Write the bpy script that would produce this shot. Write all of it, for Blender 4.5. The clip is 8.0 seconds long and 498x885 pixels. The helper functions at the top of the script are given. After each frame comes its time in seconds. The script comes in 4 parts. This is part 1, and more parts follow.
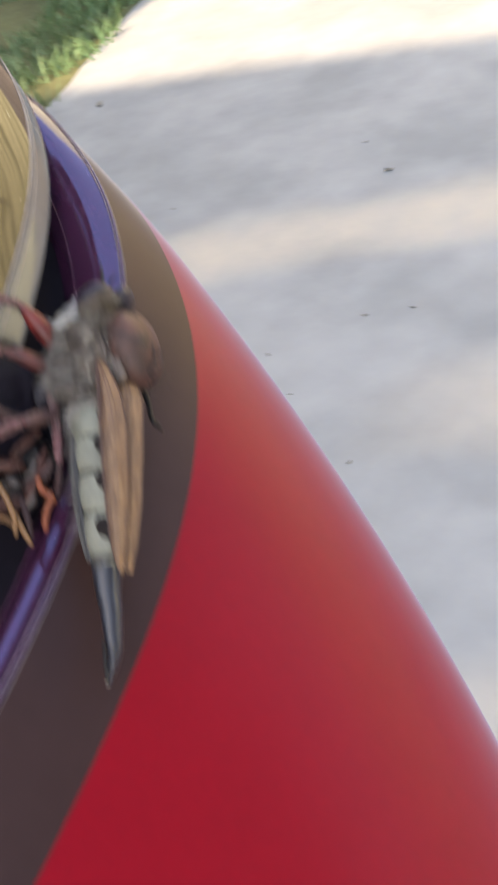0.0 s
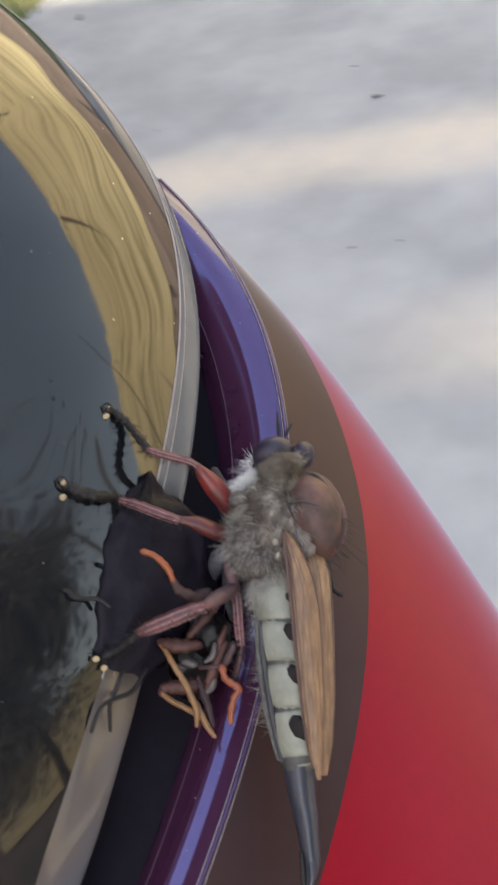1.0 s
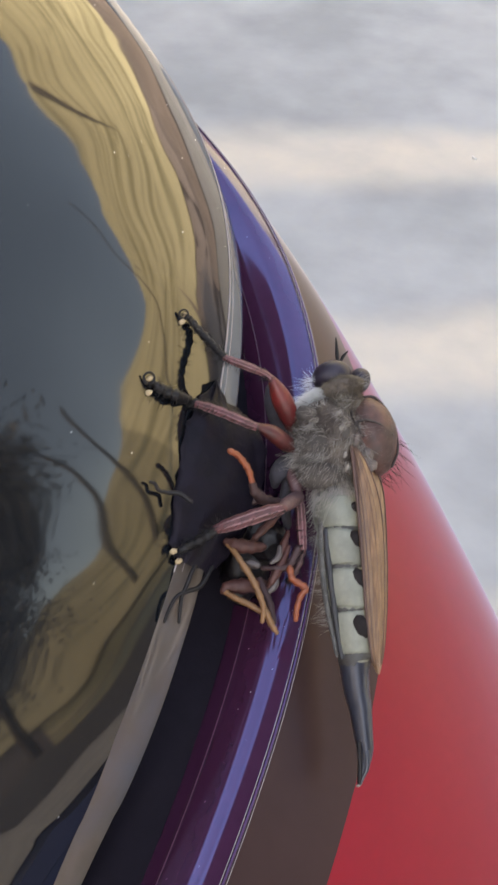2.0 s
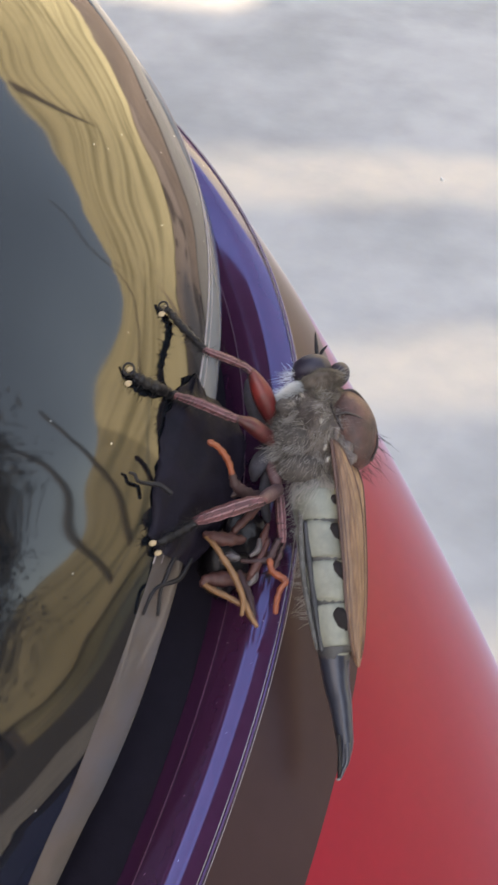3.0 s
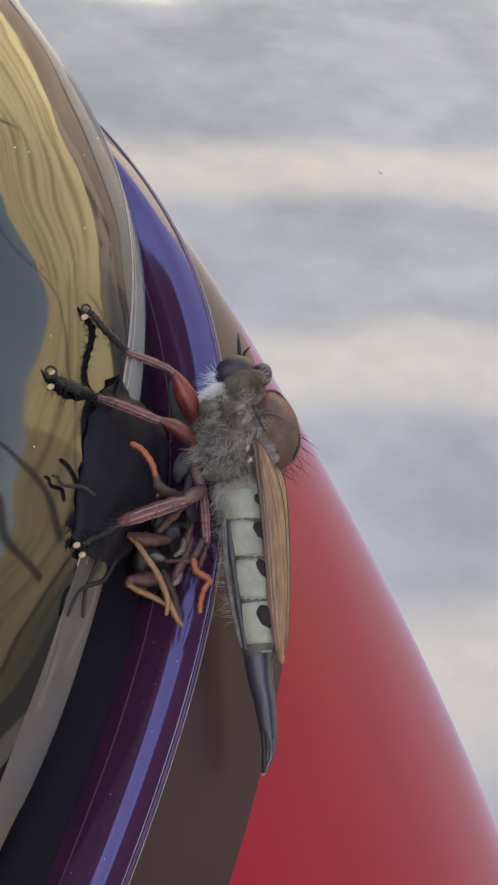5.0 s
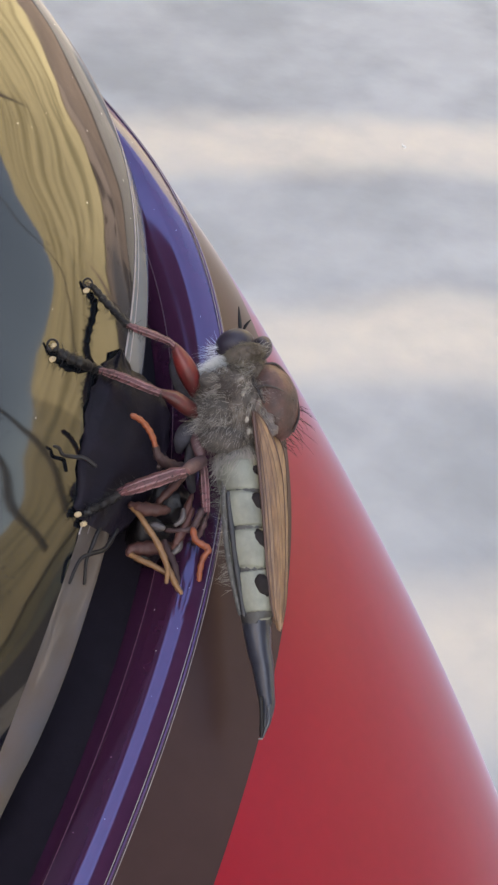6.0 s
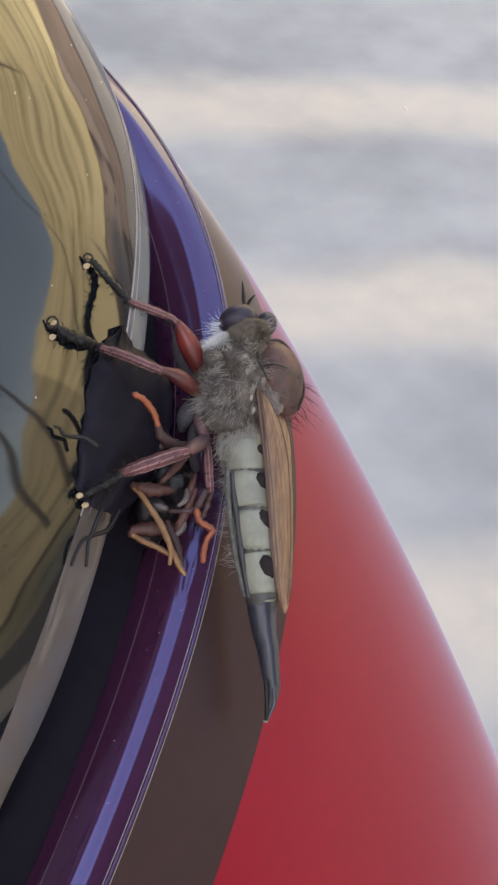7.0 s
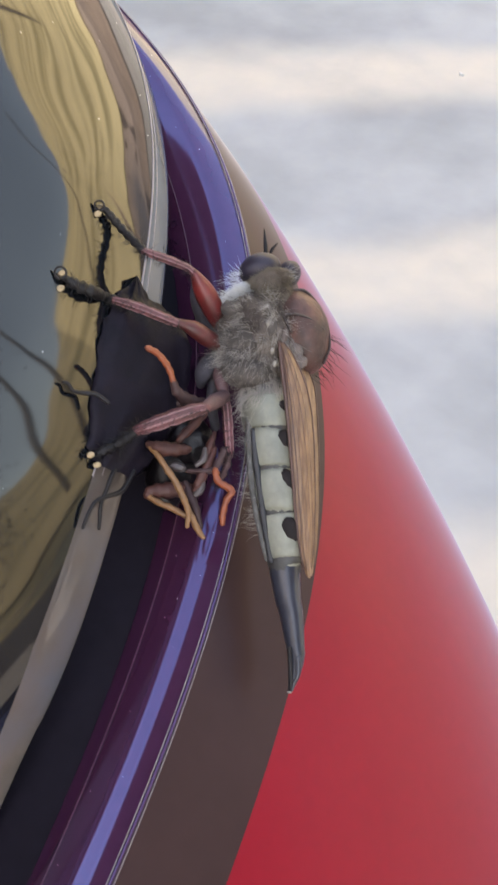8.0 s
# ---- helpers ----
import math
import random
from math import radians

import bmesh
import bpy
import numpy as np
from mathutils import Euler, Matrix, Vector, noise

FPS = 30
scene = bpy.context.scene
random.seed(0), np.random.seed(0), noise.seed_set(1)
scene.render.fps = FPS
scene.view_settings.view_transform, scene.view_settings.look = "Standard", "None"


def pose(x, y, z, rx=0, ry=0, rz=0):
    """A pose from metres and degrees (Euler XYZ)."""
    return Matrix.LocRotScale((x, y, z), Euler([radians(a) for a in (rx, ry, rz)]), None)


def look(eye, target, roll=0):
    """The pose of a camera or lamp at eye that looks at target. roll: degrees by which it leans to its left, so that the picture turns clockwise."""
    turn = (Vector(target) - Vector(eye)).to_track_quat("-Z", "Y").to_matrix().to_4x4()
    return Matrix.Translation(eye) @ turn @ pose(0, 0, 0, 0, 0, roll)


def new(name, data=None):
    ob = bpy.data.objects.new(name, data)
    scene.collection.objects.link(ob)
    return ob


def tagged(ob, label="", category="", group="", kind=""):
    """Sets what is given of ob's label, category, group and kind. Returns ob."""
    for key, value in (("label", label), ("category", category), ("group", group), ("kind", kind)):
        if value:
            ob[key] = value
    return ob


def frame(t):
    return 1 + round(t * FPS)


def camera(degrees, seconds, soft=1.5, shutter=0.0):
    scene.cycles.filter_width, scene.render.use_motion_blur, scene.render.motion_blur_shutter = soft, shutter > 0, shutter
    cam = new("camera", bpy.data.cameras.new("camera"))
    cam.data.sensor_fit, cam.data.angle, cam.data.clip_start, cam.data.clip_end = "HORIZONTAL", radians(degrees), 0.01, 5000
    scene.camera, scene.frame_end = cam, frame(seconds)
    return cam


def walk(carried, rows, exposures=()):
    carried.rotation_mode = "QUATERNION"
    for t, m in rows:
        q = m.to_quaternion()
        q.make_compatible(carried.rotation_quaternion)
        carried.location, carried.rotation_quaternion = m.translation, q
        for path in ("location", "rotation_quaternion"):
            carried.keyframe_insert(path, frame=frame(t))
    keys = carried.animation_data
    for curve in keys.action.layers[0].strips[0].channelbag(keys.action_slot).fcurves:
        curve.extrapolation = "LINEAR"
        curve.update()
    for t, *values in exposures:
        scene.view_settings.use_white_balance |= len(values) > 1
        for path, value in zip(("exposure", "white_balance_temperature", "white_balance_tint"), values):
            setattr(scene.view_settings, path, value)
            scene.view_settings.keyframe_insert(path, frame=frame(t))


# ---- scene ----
# The camera: a phone held a hand's width from the headlamp of a parked car.
cam = camera(25, 8.0, soft=2.4, shutter=0.5)
PATH = [
    (0, look((0.0359, -0.0677, 1.0095), (0.0081, 0.0063, 0.9482), -18.17)),
    (0.2, look((0.0375, -0.0599, 1.0151), (0.0048, 0.0128, 0.9547), -20.51)),
    (0.5, look((0.0328, -0.0538, 1.0171), (-0.0013, 0.0170, 0.9552), -21.28)),
    (0.7, look((0.0321, -0.0513, 1.0190), (-0.0005, 0.0179, 0.9546), -21.12)),
    (0.8, look((0.0274, -0.0505, 1.0197), (-0.0050, 0.0180, 0.9544), -20.60)),
    (1, look((0.0185, -0.0512, 1.0232), (-0.0073, 0.0183, 0.9561), -16.96)),
    (1.2, look((0.0060, -0.0525, 1.0284), (-0.0081, 0.0170, 0.9579), -8.89)),
    (1.5, look((-0.0040, -0.0550, 1.0293), (-0.0096, 0.0161, 0.9593), -2.75)),
    (1.7, look((-0.0070, -0.0584, 1.0255), (-0.0082, 0.0133, 0.9559), 1.52)),
    (2.8, look((-0.0110, -0.0648, 1.0218), (-0.0094, 0.0092, 0.9545), 3.35)),
    (3, look((-0.0102, -0.0635, 1.0215), (-0.0074, 0.0102, 0.9540), 4.13)),
    (3.5, look((-0.0101, -0.0596, 1.0234), (-0.0050, 0.0136, 0.9555), 5.54)),
    (4, look((-0.0114, -0.0608, 1.0219), (-0.0049, 0.0131, 0.9549), 5.97)),
    (4.5, look((-0.0080, -0.0632, 1.0233), (-0.0008, 0.0107, 0.9564), 6.04)),
    (5, look((-0.0087, -0.0639, 1.0229), (-0.0008, 0.0093, 0.9552), 6.22)),
    (6.3, look((-0.0066, -0.0654, 1.0247), (-0.0009, 0.0051, 0.9540), 5.23)),
    (6.5, look((-0.0070, -0.0643, 1.0256), (-0.0003, 0.0053, 0.9541), 5.77)),
    (7, look((-0.0071, -0.0632, 1.0233), (-0.0011, 0.0064, 0.9517), 5.33)),
    (7.5, look((-0.0074, -0.0609, 1.0200), (-0.0032, 0.0087, 0.9483), 3.96)),
    (8, look((-0.0041, -0.0608, 1.0189), (-0.0031, 0.0072, 0.9455), 1.86)),
]
walk(cam, PATH, [(0, 3.10, 9900, 12), (1.2, 3.08, 9900, 12), (3.0, 3.08, 9700, 13), (4.0, 2.85, 9700, 13), (5.2, 2.90, 9700, 13), (6.5, 3.08, 9700, 13), (7.0, 2.98, 9700, 13), (7.5, 3.12, 9700, 13), (8, 3.26, 9700, 13)])

# World, sun and exposure
SUN_TO = Vector((-0.34, -0.71, 0.62)).normalized()
world = bpy.data.worlds.new("World")
scene.world = world
world.use_nodes = True
_sky = world.node_tree.nodes.new("ShaderNodeTexSky")
_sky.sky_type = "NISHITA"
_sky.sun_disc = False
_sky.sun_elevation = math.asin(SUN_TO.z)
_sky.sun_rotation = math.atan2(SUN_TO.x, SUN_TO.y)
_sky.air_density = 1.0
_sky.dust_density = 0.6
_bg = world.node_tree.nodes["Background"]
_bg.inputs["Strength"].default_value = 0.14
world.node_tree.links.new(_sky.outputs["Color"], _bg.inputs["Color"])
_sun = bpy.data.lights.new("sun", "SUN")
_sun.energy = 1.3
_sun.angle = radians(0.53)
_sun.color = (1.0, 0.91, 0.78)
sun = new("sun", _sun)
sun.matrix_world = Matrix.Translation((0, 0, 30)) @ SUN_TO.to_track_quat("Z", "Y").to_matrix().to_4x4()


# Materials
def material(name, base, rough=0.5, metal=0.0, coat=0.0, coat_rough=0.03, ior=1.5, vary=0.15, scale=40.0, bump=0.0, bump_scale=200.0, rough_vary=0.0, tint=None, tint_scale=8.0, sheen=0.0, spec=0.5, spec_tint=None):
    """A surface whose colour varies at two scales, with a fine relief."""
    m = bpy.data.materials.new(name)
    m.use_nodes = True
    nt = m.node_tree
    b = nt.nodes["Principled BSDF"]
    b.inputs["Metallic"].default_value = metal
    b.inputs["Specular IOR Level"].default_value = spec
    b.inputs["IOR"].default_value = ior
    if spec_tint:
        b.inputs["Specular Tint"].default_value = (*spec_tint, 1)
    b.inputs["Coat Weight"].default_value = coat
    b.inputs["Coat Roughness"].default_value = coat_rough
    b.inputs["Sheen Weight"].default_value = sheen
    co = nt.nodes.new("ShaderNodeTexCoord")

    def noise_node(s, detail=4.0):
        n = nt.nodes.new("ShaderNodeTexNoise")
        n.inputs["Scale"].default_value = s
        n.inputs["Detail"].default_value = detail
        nt.links.new(co.outputs["Object"], n.inputs["Vector"])
        return n

    fine, broad = noise_node(scale), noise_node(scale / 6)
    add = nt.nodes.new("ShaderNodeMath")
    add.operation = "ADD"
    nt.links.new(fine.outputs["Fac"], add.inputs[0])
    nt.links.new(broad.outputs["Fac"], add.inputs[1])
    ramp = nt.nodes.new("ShaderNodeMapRange")
    ramp.inputs["From Min"].default_value = 0.6
    ramp.inputs["From Max"].default_value = 1.4
    ramp.inputs["To Min"].default_value = 1 - vary
    ramp.inputs["To Max"].default_value = 1 + vary
    nt.links.new(add.outputs[0], ramp.inputs["Value"])
    mul = nt.nodes.new("ShaderNodeVectorMath")
    mul.operation = "SCALE"
    nt.links.new(ramp.outputs[0], mul.inputs["Scale"])
    if tint:
        mix = nt.nodes.new("ShaderNodeMix")
        mix.data_type = "RGBA"
        mix.inputs["A"].default_value = (*base, 1)
        mix.inputs["B"].default_value = (*tint, 1)
        tn = noise_node(tint_scale, 5.0)
        tr = nt.nodes.new("ShaderNodeMapRange")
        tr.inputs["From Min"].default_value = 0.42
        tr.inputs["From Max"].default_value = 0.62
        nt.links.new(tn.outputs["Fac"], tr.inputs["Value"])
        nt.links.new(tr.outputs[0], mix.inputs["Factor"])
        nt.links.new(mix.outputs["Result"], mul.inputs[0])
    else:
        mul.inputs[0].default_value = base
    nt.links.new(mul.outputs[0], b.inputs["Base Color"])
    if rough_vary:
        rr = nt.nodes.new("ShaderNodeMapRange")
        rr.inputs["From Min"].default_value = 0.3
        rr.inputs["From Max"].default_value = 0.7
        rr.inputs["To Min"].default_value = max(rough - rough_vary, 0.0)
        rr.inputs["To Max"].default_value = rough + rough_vary
        nt.links.new(broad.outputs["Fac"], rr.inputs["Value"])
        nt.links.new(rr.outputs[0], b.inputs["Roughness"])
    else:
        b.inputs["Roughness"].default_value = rough
    if bump:
        bn = noise_node(bump_scale, 6.0)
        bp = nt.nodes.new("ShaderNodeBump")
        bp.inputs["Strength"].default_value = bump
        bp.inputs["Distance"].default_value = 0.3 / bump_scale
        nt.links.new(bn.outputs["Fac"], bp.inputs["Height"])
        nt.links.new(bp.outputs["Normal"], b.inputs["Normal"])
    return m


# blue specular tint turns the mirrored olive hill mauve
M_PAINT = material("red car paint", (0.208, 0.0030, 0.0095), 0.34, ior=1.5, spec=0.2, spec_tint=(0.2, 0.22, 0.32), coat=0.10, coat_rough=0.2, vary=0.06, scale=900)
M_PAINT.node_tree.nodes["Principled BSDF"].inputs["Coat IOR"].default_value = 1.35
M_TRIM = material("gloss black trim", (0.029, 0.014, 0.013), 0.42, ior=1.30, spec_tint=(0.95, 0.78, 0.95), vary=0.15, scale=500)
# sheen standing in for grey haze mirrored at a grazing angle (dust: its tint)
for hazy, amount, dust, spread in ((M_PAINT, 1.0, (0.26, 0.345, 0.49, 1), 0.425), (M_TRIM, 1.0, (0.70, 0.62, 0.62, 1), 0.30)):
    shader = next(n for n in hazy.node_tree.nodes if n.bl_idname == "ShaderNodeBsdfPrincipled")
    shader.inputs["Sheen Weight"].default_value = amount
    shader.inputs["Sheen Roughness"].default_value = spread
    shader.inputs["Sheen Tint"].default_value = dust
M_FLANGE = material("plum lacquer", (0.046, 0.012, 0.032), 0.11, ior=2.0, spec_tint=(0.37, 0.48, 1.0), vary=0.12, scale=700)
M_LENS = material("smoked headlamp lens", (0.006, 0.007, 0.009), 0.055, ior=1.5, spec_tint=(1.0, 0.93, 0.86), vary=0.4, scale=90)
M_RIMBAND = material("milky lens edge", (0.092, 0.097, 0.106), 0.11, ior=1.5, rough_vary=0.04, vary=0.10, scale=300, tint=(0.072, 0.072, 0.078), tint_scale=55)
# tan patches stand in for sunlit concrete mirrored in the lower edge
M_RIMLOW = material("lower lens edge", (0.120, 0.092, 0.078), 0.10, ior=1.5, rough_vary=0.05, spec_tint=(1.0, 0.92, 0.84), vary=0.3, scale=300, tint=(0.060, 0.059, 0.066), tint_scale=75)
# edge highlights get pale colours of their own
M_LINE = material("pale highlight line", (0.24, 0.20, 0.20), 0.25, vary=0.2, scale=600)
M_LINE_PLUM = material("plum highlight line", (0.075, 0.030, 0.050), 0.35, vary=0.2, scale=600)
M_SPECK = material("pale dust", (0.62, 0.60, 0.58), 0.8, vary=0.1, scale=900)
M_POLE = material("weathered pole", (0.10, 0.085, 0.075), 0.9, vary=0.25, scale=8, bump=0.4, bump_scale=30)
M_DIRT = material("pale dirt", (0.33, 0.28, 0.265), 0.95, vary=0.15, scale=0.6, bump=0.3, bump_scale=8)
M_ROAD = material("asphalt", (0.06, 0.055, 0.06), 0.9, vary=0.2, scale=8, bump=0.4, bump_scale=60)
M_BANK = material("dark earth", (0.225, 0.190, 0.180), 0.9, vary=0.25, scale=1.2, bump=0.4, bump_scale=12)
M_BARK = material("bark", (0.08, 0.06, 0.05), 0.9, vary=0.3, scale=20, bump=0.5, bump_scale=30)
M_LEAF = material("tree foliage", (0.22, 0.215, 0.225), 0.7, vary=0.3, scale=0.6)
M_SEAL = material("black rubber seal", (0.0085, 0.0065, 0.0105), 0.7, spec=0.07, vary=0.2, scale=800, bump=0.2, bump_scale=3000)
M_TYRE = material("tyre rubber", (0.02, 0.02, 0.02), 0.8, vary=0.2, scale=60, bump=0.3)
M_RIM = material("alloy rim", (0.55, 0.55, 0.56), 0.3, metal=1.0, vary=0.05)
M_WALL = material("rendered wall", (0.33, 0.28, 0.25), 0.85, vary=0.12, scale=12, bump=0.2, bump_scale=60)
M_BOARD = material("dark boarding", (0.055, 0.035, 0.040), 0.8, vary=0.2, scale=6, bump=0.2, bump_scale=40)
M_LAWN = material("lawn soil", (0.055, 0.085, 0.035), 0.95, vary=0.3, scale=30, bump=0.4, bump_scale=60, tint=(0.12, 0.12, 0.055), tint_scale=0.9)
M_BLADE = material("grass blades", (0.115, 0.225, 0.105), 0.6, vary=0.25, scale=3.0, tint=(0.185, 0.230, 0.125), tint_scale=1.6)
M_MASS = material("black mirrored mass", (0.0078, 0.0056, 0.0098), 0.5, spec=0.12, vary=0.7, scale=420, bump=0.5, bump_scale=600)
M_SCRAP = material("dead leaf", (0.21, 0.195, 0.185), 0.9, vary=0.3, scale=90)
M_PEBBLE = material("pale pebble", (0.55, 0.53, 0.51), 0.8, vary=0.1, scale=200)

# insects
M_FUZZ = material("grey-brown fuzz", (0.048, 0.031, 0.026), 0.85, vary=0.5, scale=1500, bump=0.9, bump_scale=4200, tint=(0.160, 0.128, 0.110), tint_scale=380)
M_FUZZ_DARK = material("dark fuzz", (0.062, 0.049, 0.043), 0.85, vary=0.5, scale=2400, bump=0.9, bump_scale=4200)
M_FUZZ_PALE = material("pale fuzz", (0.110, 0.104, 0.098), 0.85, vary=0.4, scale=2400, bump=0.9, bump_scale=4200, tint=(0.075, 0.068, 0.062), tint_scale=900)
M_HEADFUZZ = material("olive head fuzz", (0.105, 0.076, 0.060), 0.85, vary=0.5, scale=2400, bump=0.9, bump_scale=4200)
M_SHIELD = material("brown chitin", (0.100, 0.044, 0.036), 0.5, spec=0.35, vary=0.5, scale=1200, bump=0.6, bump_scale=3000, tint=(0.045, 0.025, 0.022), tint_scale=420)
M_EYE = material("black compound eye", (0.018, 0.012, 0.022), 0.46, spec=0.4, vary=0.3, scale=4000, bump=0.12, bump_scale=9000)
M_BLACK = material("black chitin", (0.011, 0.009, 0.010), 0.5, spec=0.25, vary=0.4, scale=2500, bump=0.4, bump_scale=5000)
M_BLACKSPOT = material("black spot", (0.012, 0.008, 0.008), 0.6, spec=0.15, vary=0.3, scale=2500)
M_ABDARK = material("dark abdomen skin", (0.05, 0.045, 0.042), 0.6, vary=0.3, scale=2500, bump=0.4, bump_scale=4000)
M_STRIPE = material("dark grey stripe", (0.030, 0.028, 0.031), 0.6, vary=0.4, scale=2500, bump=0.5, bump_scale=4000)
M_CREAM = material("cream abdomen plate", (0.195, 0.190, 0.150), 0.5, vary=0.2, scale=1800, bump=0.3, bump_scale=5000, tint=(0.150, 0.146, 0.116), tint_scale=500)
M_TAIL = material("blue-black chitin", (0.022, 0.023, 0.033), 0.28, vary=0.25, scale=1800, bump=0.15, bump_scale=5000)
M_PALE = material("pale knob", (0.22, 0.19, 0.165), 0.6, vary=0.1, scale=2000)
M_PAD = material("cream foot pad", (0.38, 0.27, 0.155), 0.6, vary=0.2, scale=2000)
M_RED = material("red thigh", (0.145, 0.014, 0.013), 0.45, vary=0.3, scale=1800, bump=0.35, bump_scale=4000, tint=(0.085, 0.010, 0.010), tint_scale=500)
M_PINK = material("pink shin", (0.105, 0.030, 0.034), 0.55, vary=0.45, scale=2400, bump=0.6, bump_scale=4500, tint=(0.075, 0.022, 0.022), tint_scale=900)
M_PINKDARK = material("dusky pink leg", (0.085, 0.040, 0.042), 0.6, vary=0.35, scale=2400, bump=0.5, bump_scale=4500)
M_GREYLEG = material("dusty grey leg", (0.042, 0.038, 0.045), 0.8, spec=0.2, vary=0.4, scale=2400, bump=0.5, bump_scale=4500)
M_PREY = material("dark prey skin", (0.0055, 0.0038, 0.0055), 0.42, spec=0.3, vary=0.5, scale=900, bump=0.5, bump_scale=2500)
M_PREYLEG = material("reddish brown leg", (0.062, 0.022, 0.018), 0.5, spec=0.3, vary=0.3, scale=2000, bump=0.3, bump_scale=4500)
M_PREYTIB = material("yellow-brown leg", (0.185, 0.085, 0.034), 0.5, vary=0.25, scale=2000, bump=0.3, bump_scale=4500)
M_ORANGE = material("orange leg", (0.21, 0.046, 0.016), 0.5, vary=0.25, scale=2000, bump=0.3, bump_scale=4500)
M_PREYGREY = material("grey-brown leg", (0.046, 0.024, 0.024), 0.55, spec=0.25, vary=0.35, scale=2000, bump=0.3, bump_scale=4500)
M_PALEGREY = material("pale joint", (0.066, 0.050, 0.048), 0.5, vary=0.3, scale=2000)
M_LOBE = material("dusky brown wing lobe", (0.105, 0.076, 0.066), 0.6, vary=0.4, scale=2000, bump=0.5, bump_scale=3000)
# darker copy of the thigh red, with the leg's shade put into it
M_RED_SHADE = material("shaded red thigh", (0.085, 0.011, 0.011), 0.45, vary=0.35, scale=1800, bump=0.35, bump_scale=4000, tint=(0.045, 0.008, 0.008), tint_scale=500)
M_SHINPALE = material("pale shin stripe", (0.215, 0.105, 0.108), 0.6, vary=0.3, scale=2400, bump=0.5, bump_scale=4500)
M_SUTURE = material("dark suture", (0.022, 0.011, 0.010), 0.5, vary=0.3, scale=2000)
M_HAIR_WHITE = material("white hair", (0.62, 0.61, 0.60), 0.6, vary=0.15, scale=900)
M_HAIR_PALE = material("pale hair", (0.31, 0.29, 0.27), 0.6, vary=0.2, scale=900)
M_HAIR_DARK = material("dark brown hair", (0.040, 0.026, 0.021), 0.6, vary=0.3, scale=900)
M_HAIR_GREY = material("grey-brown hair", (0.120, 0.094, 0.080), 0.6, vary=0.4, scale=900)
M_HAIR_TAN = material("tan hair", (0.320, 0.280, 0.255), 0.6, vary=0.3, scale=900)
M_HAIR_BROWN = material("brown hair", (0.13, 0.10, 0.072), 0.6, vary=0.3, scale=900)


def wing_material():
    """Amber membrane with fine slanting wrinkles."""
    m = material("amber wing membrane", (0.250, 0.132, 0.070), 0.42, vary=0.3, scale=700)
    nt = m.node_tree
    b = nt.nodes["Principled BSDF"]
    b.inputs["Alpha"].default_value = 0.9
    under = b.inputs["Base Color"].links[0].from_socket
    co = nt.nodes.new("ShaderNodeTexCoord")
    turn = nt.nodes.new("ShaderNodeMapping")
    turn.inputs["Rotation"].default_value = (0, radians(14), 0)
    turn.inputs["Scale"].default_value = (4200, 1200, 420)
    nt.links.new(co.outputs["Object"], turn.inputs["Vector"])
    n = nt.nodes.new("ShaderNodeTexNoise")
    n.inputs["Scale"].default_value = 1.0
    n.inputs["Detail"].default_value = 6.0
    n.inputs["Distortion"].default_value = 0.5
    nt.links.new(turn.outputs[0], n.inputs["Vector"])
    r = nt.nodes.new("ShaderNodeMapRange")
    r.inputs["From Min"].default_value = 0.38
    r.inputs["From Max"].default_value = 0.70
    nt.links.new(n.outputs["Fac"], r.inputs["Value"])
    mix = nt.nodes.new("ShaderNodeMix")
    mix.data_type = "RGBA"
    nt.links.new(r.outputs[0], mix.inputs["Factor"])
    nt.links.new(under, mix.inputs["A"])
    mix.inputs["B"].default_value = (0.130, 0.066, 0.040, 1)
    nt.links.new(mix.outputs["Result"], b.inputs["Base Color"])
    bp = nt.nodes.new("ShaderNodeBump")
    bp.inputs["Strength"].default_value = 0.6
    bp.inputs["Distance"].default_value = 0.0001
    nt.links.new(n.outputs["Fac"], bp.inputs["Height"])
    nt.links.new(bp.outputs["Normal"], b.inputs["Normal"])
    return m


M_WING = wing_material()
M_VEIN = material("brown wing vein", (0.085, 0.040, 0.030), 0.5, vary=0.2, scale=900)


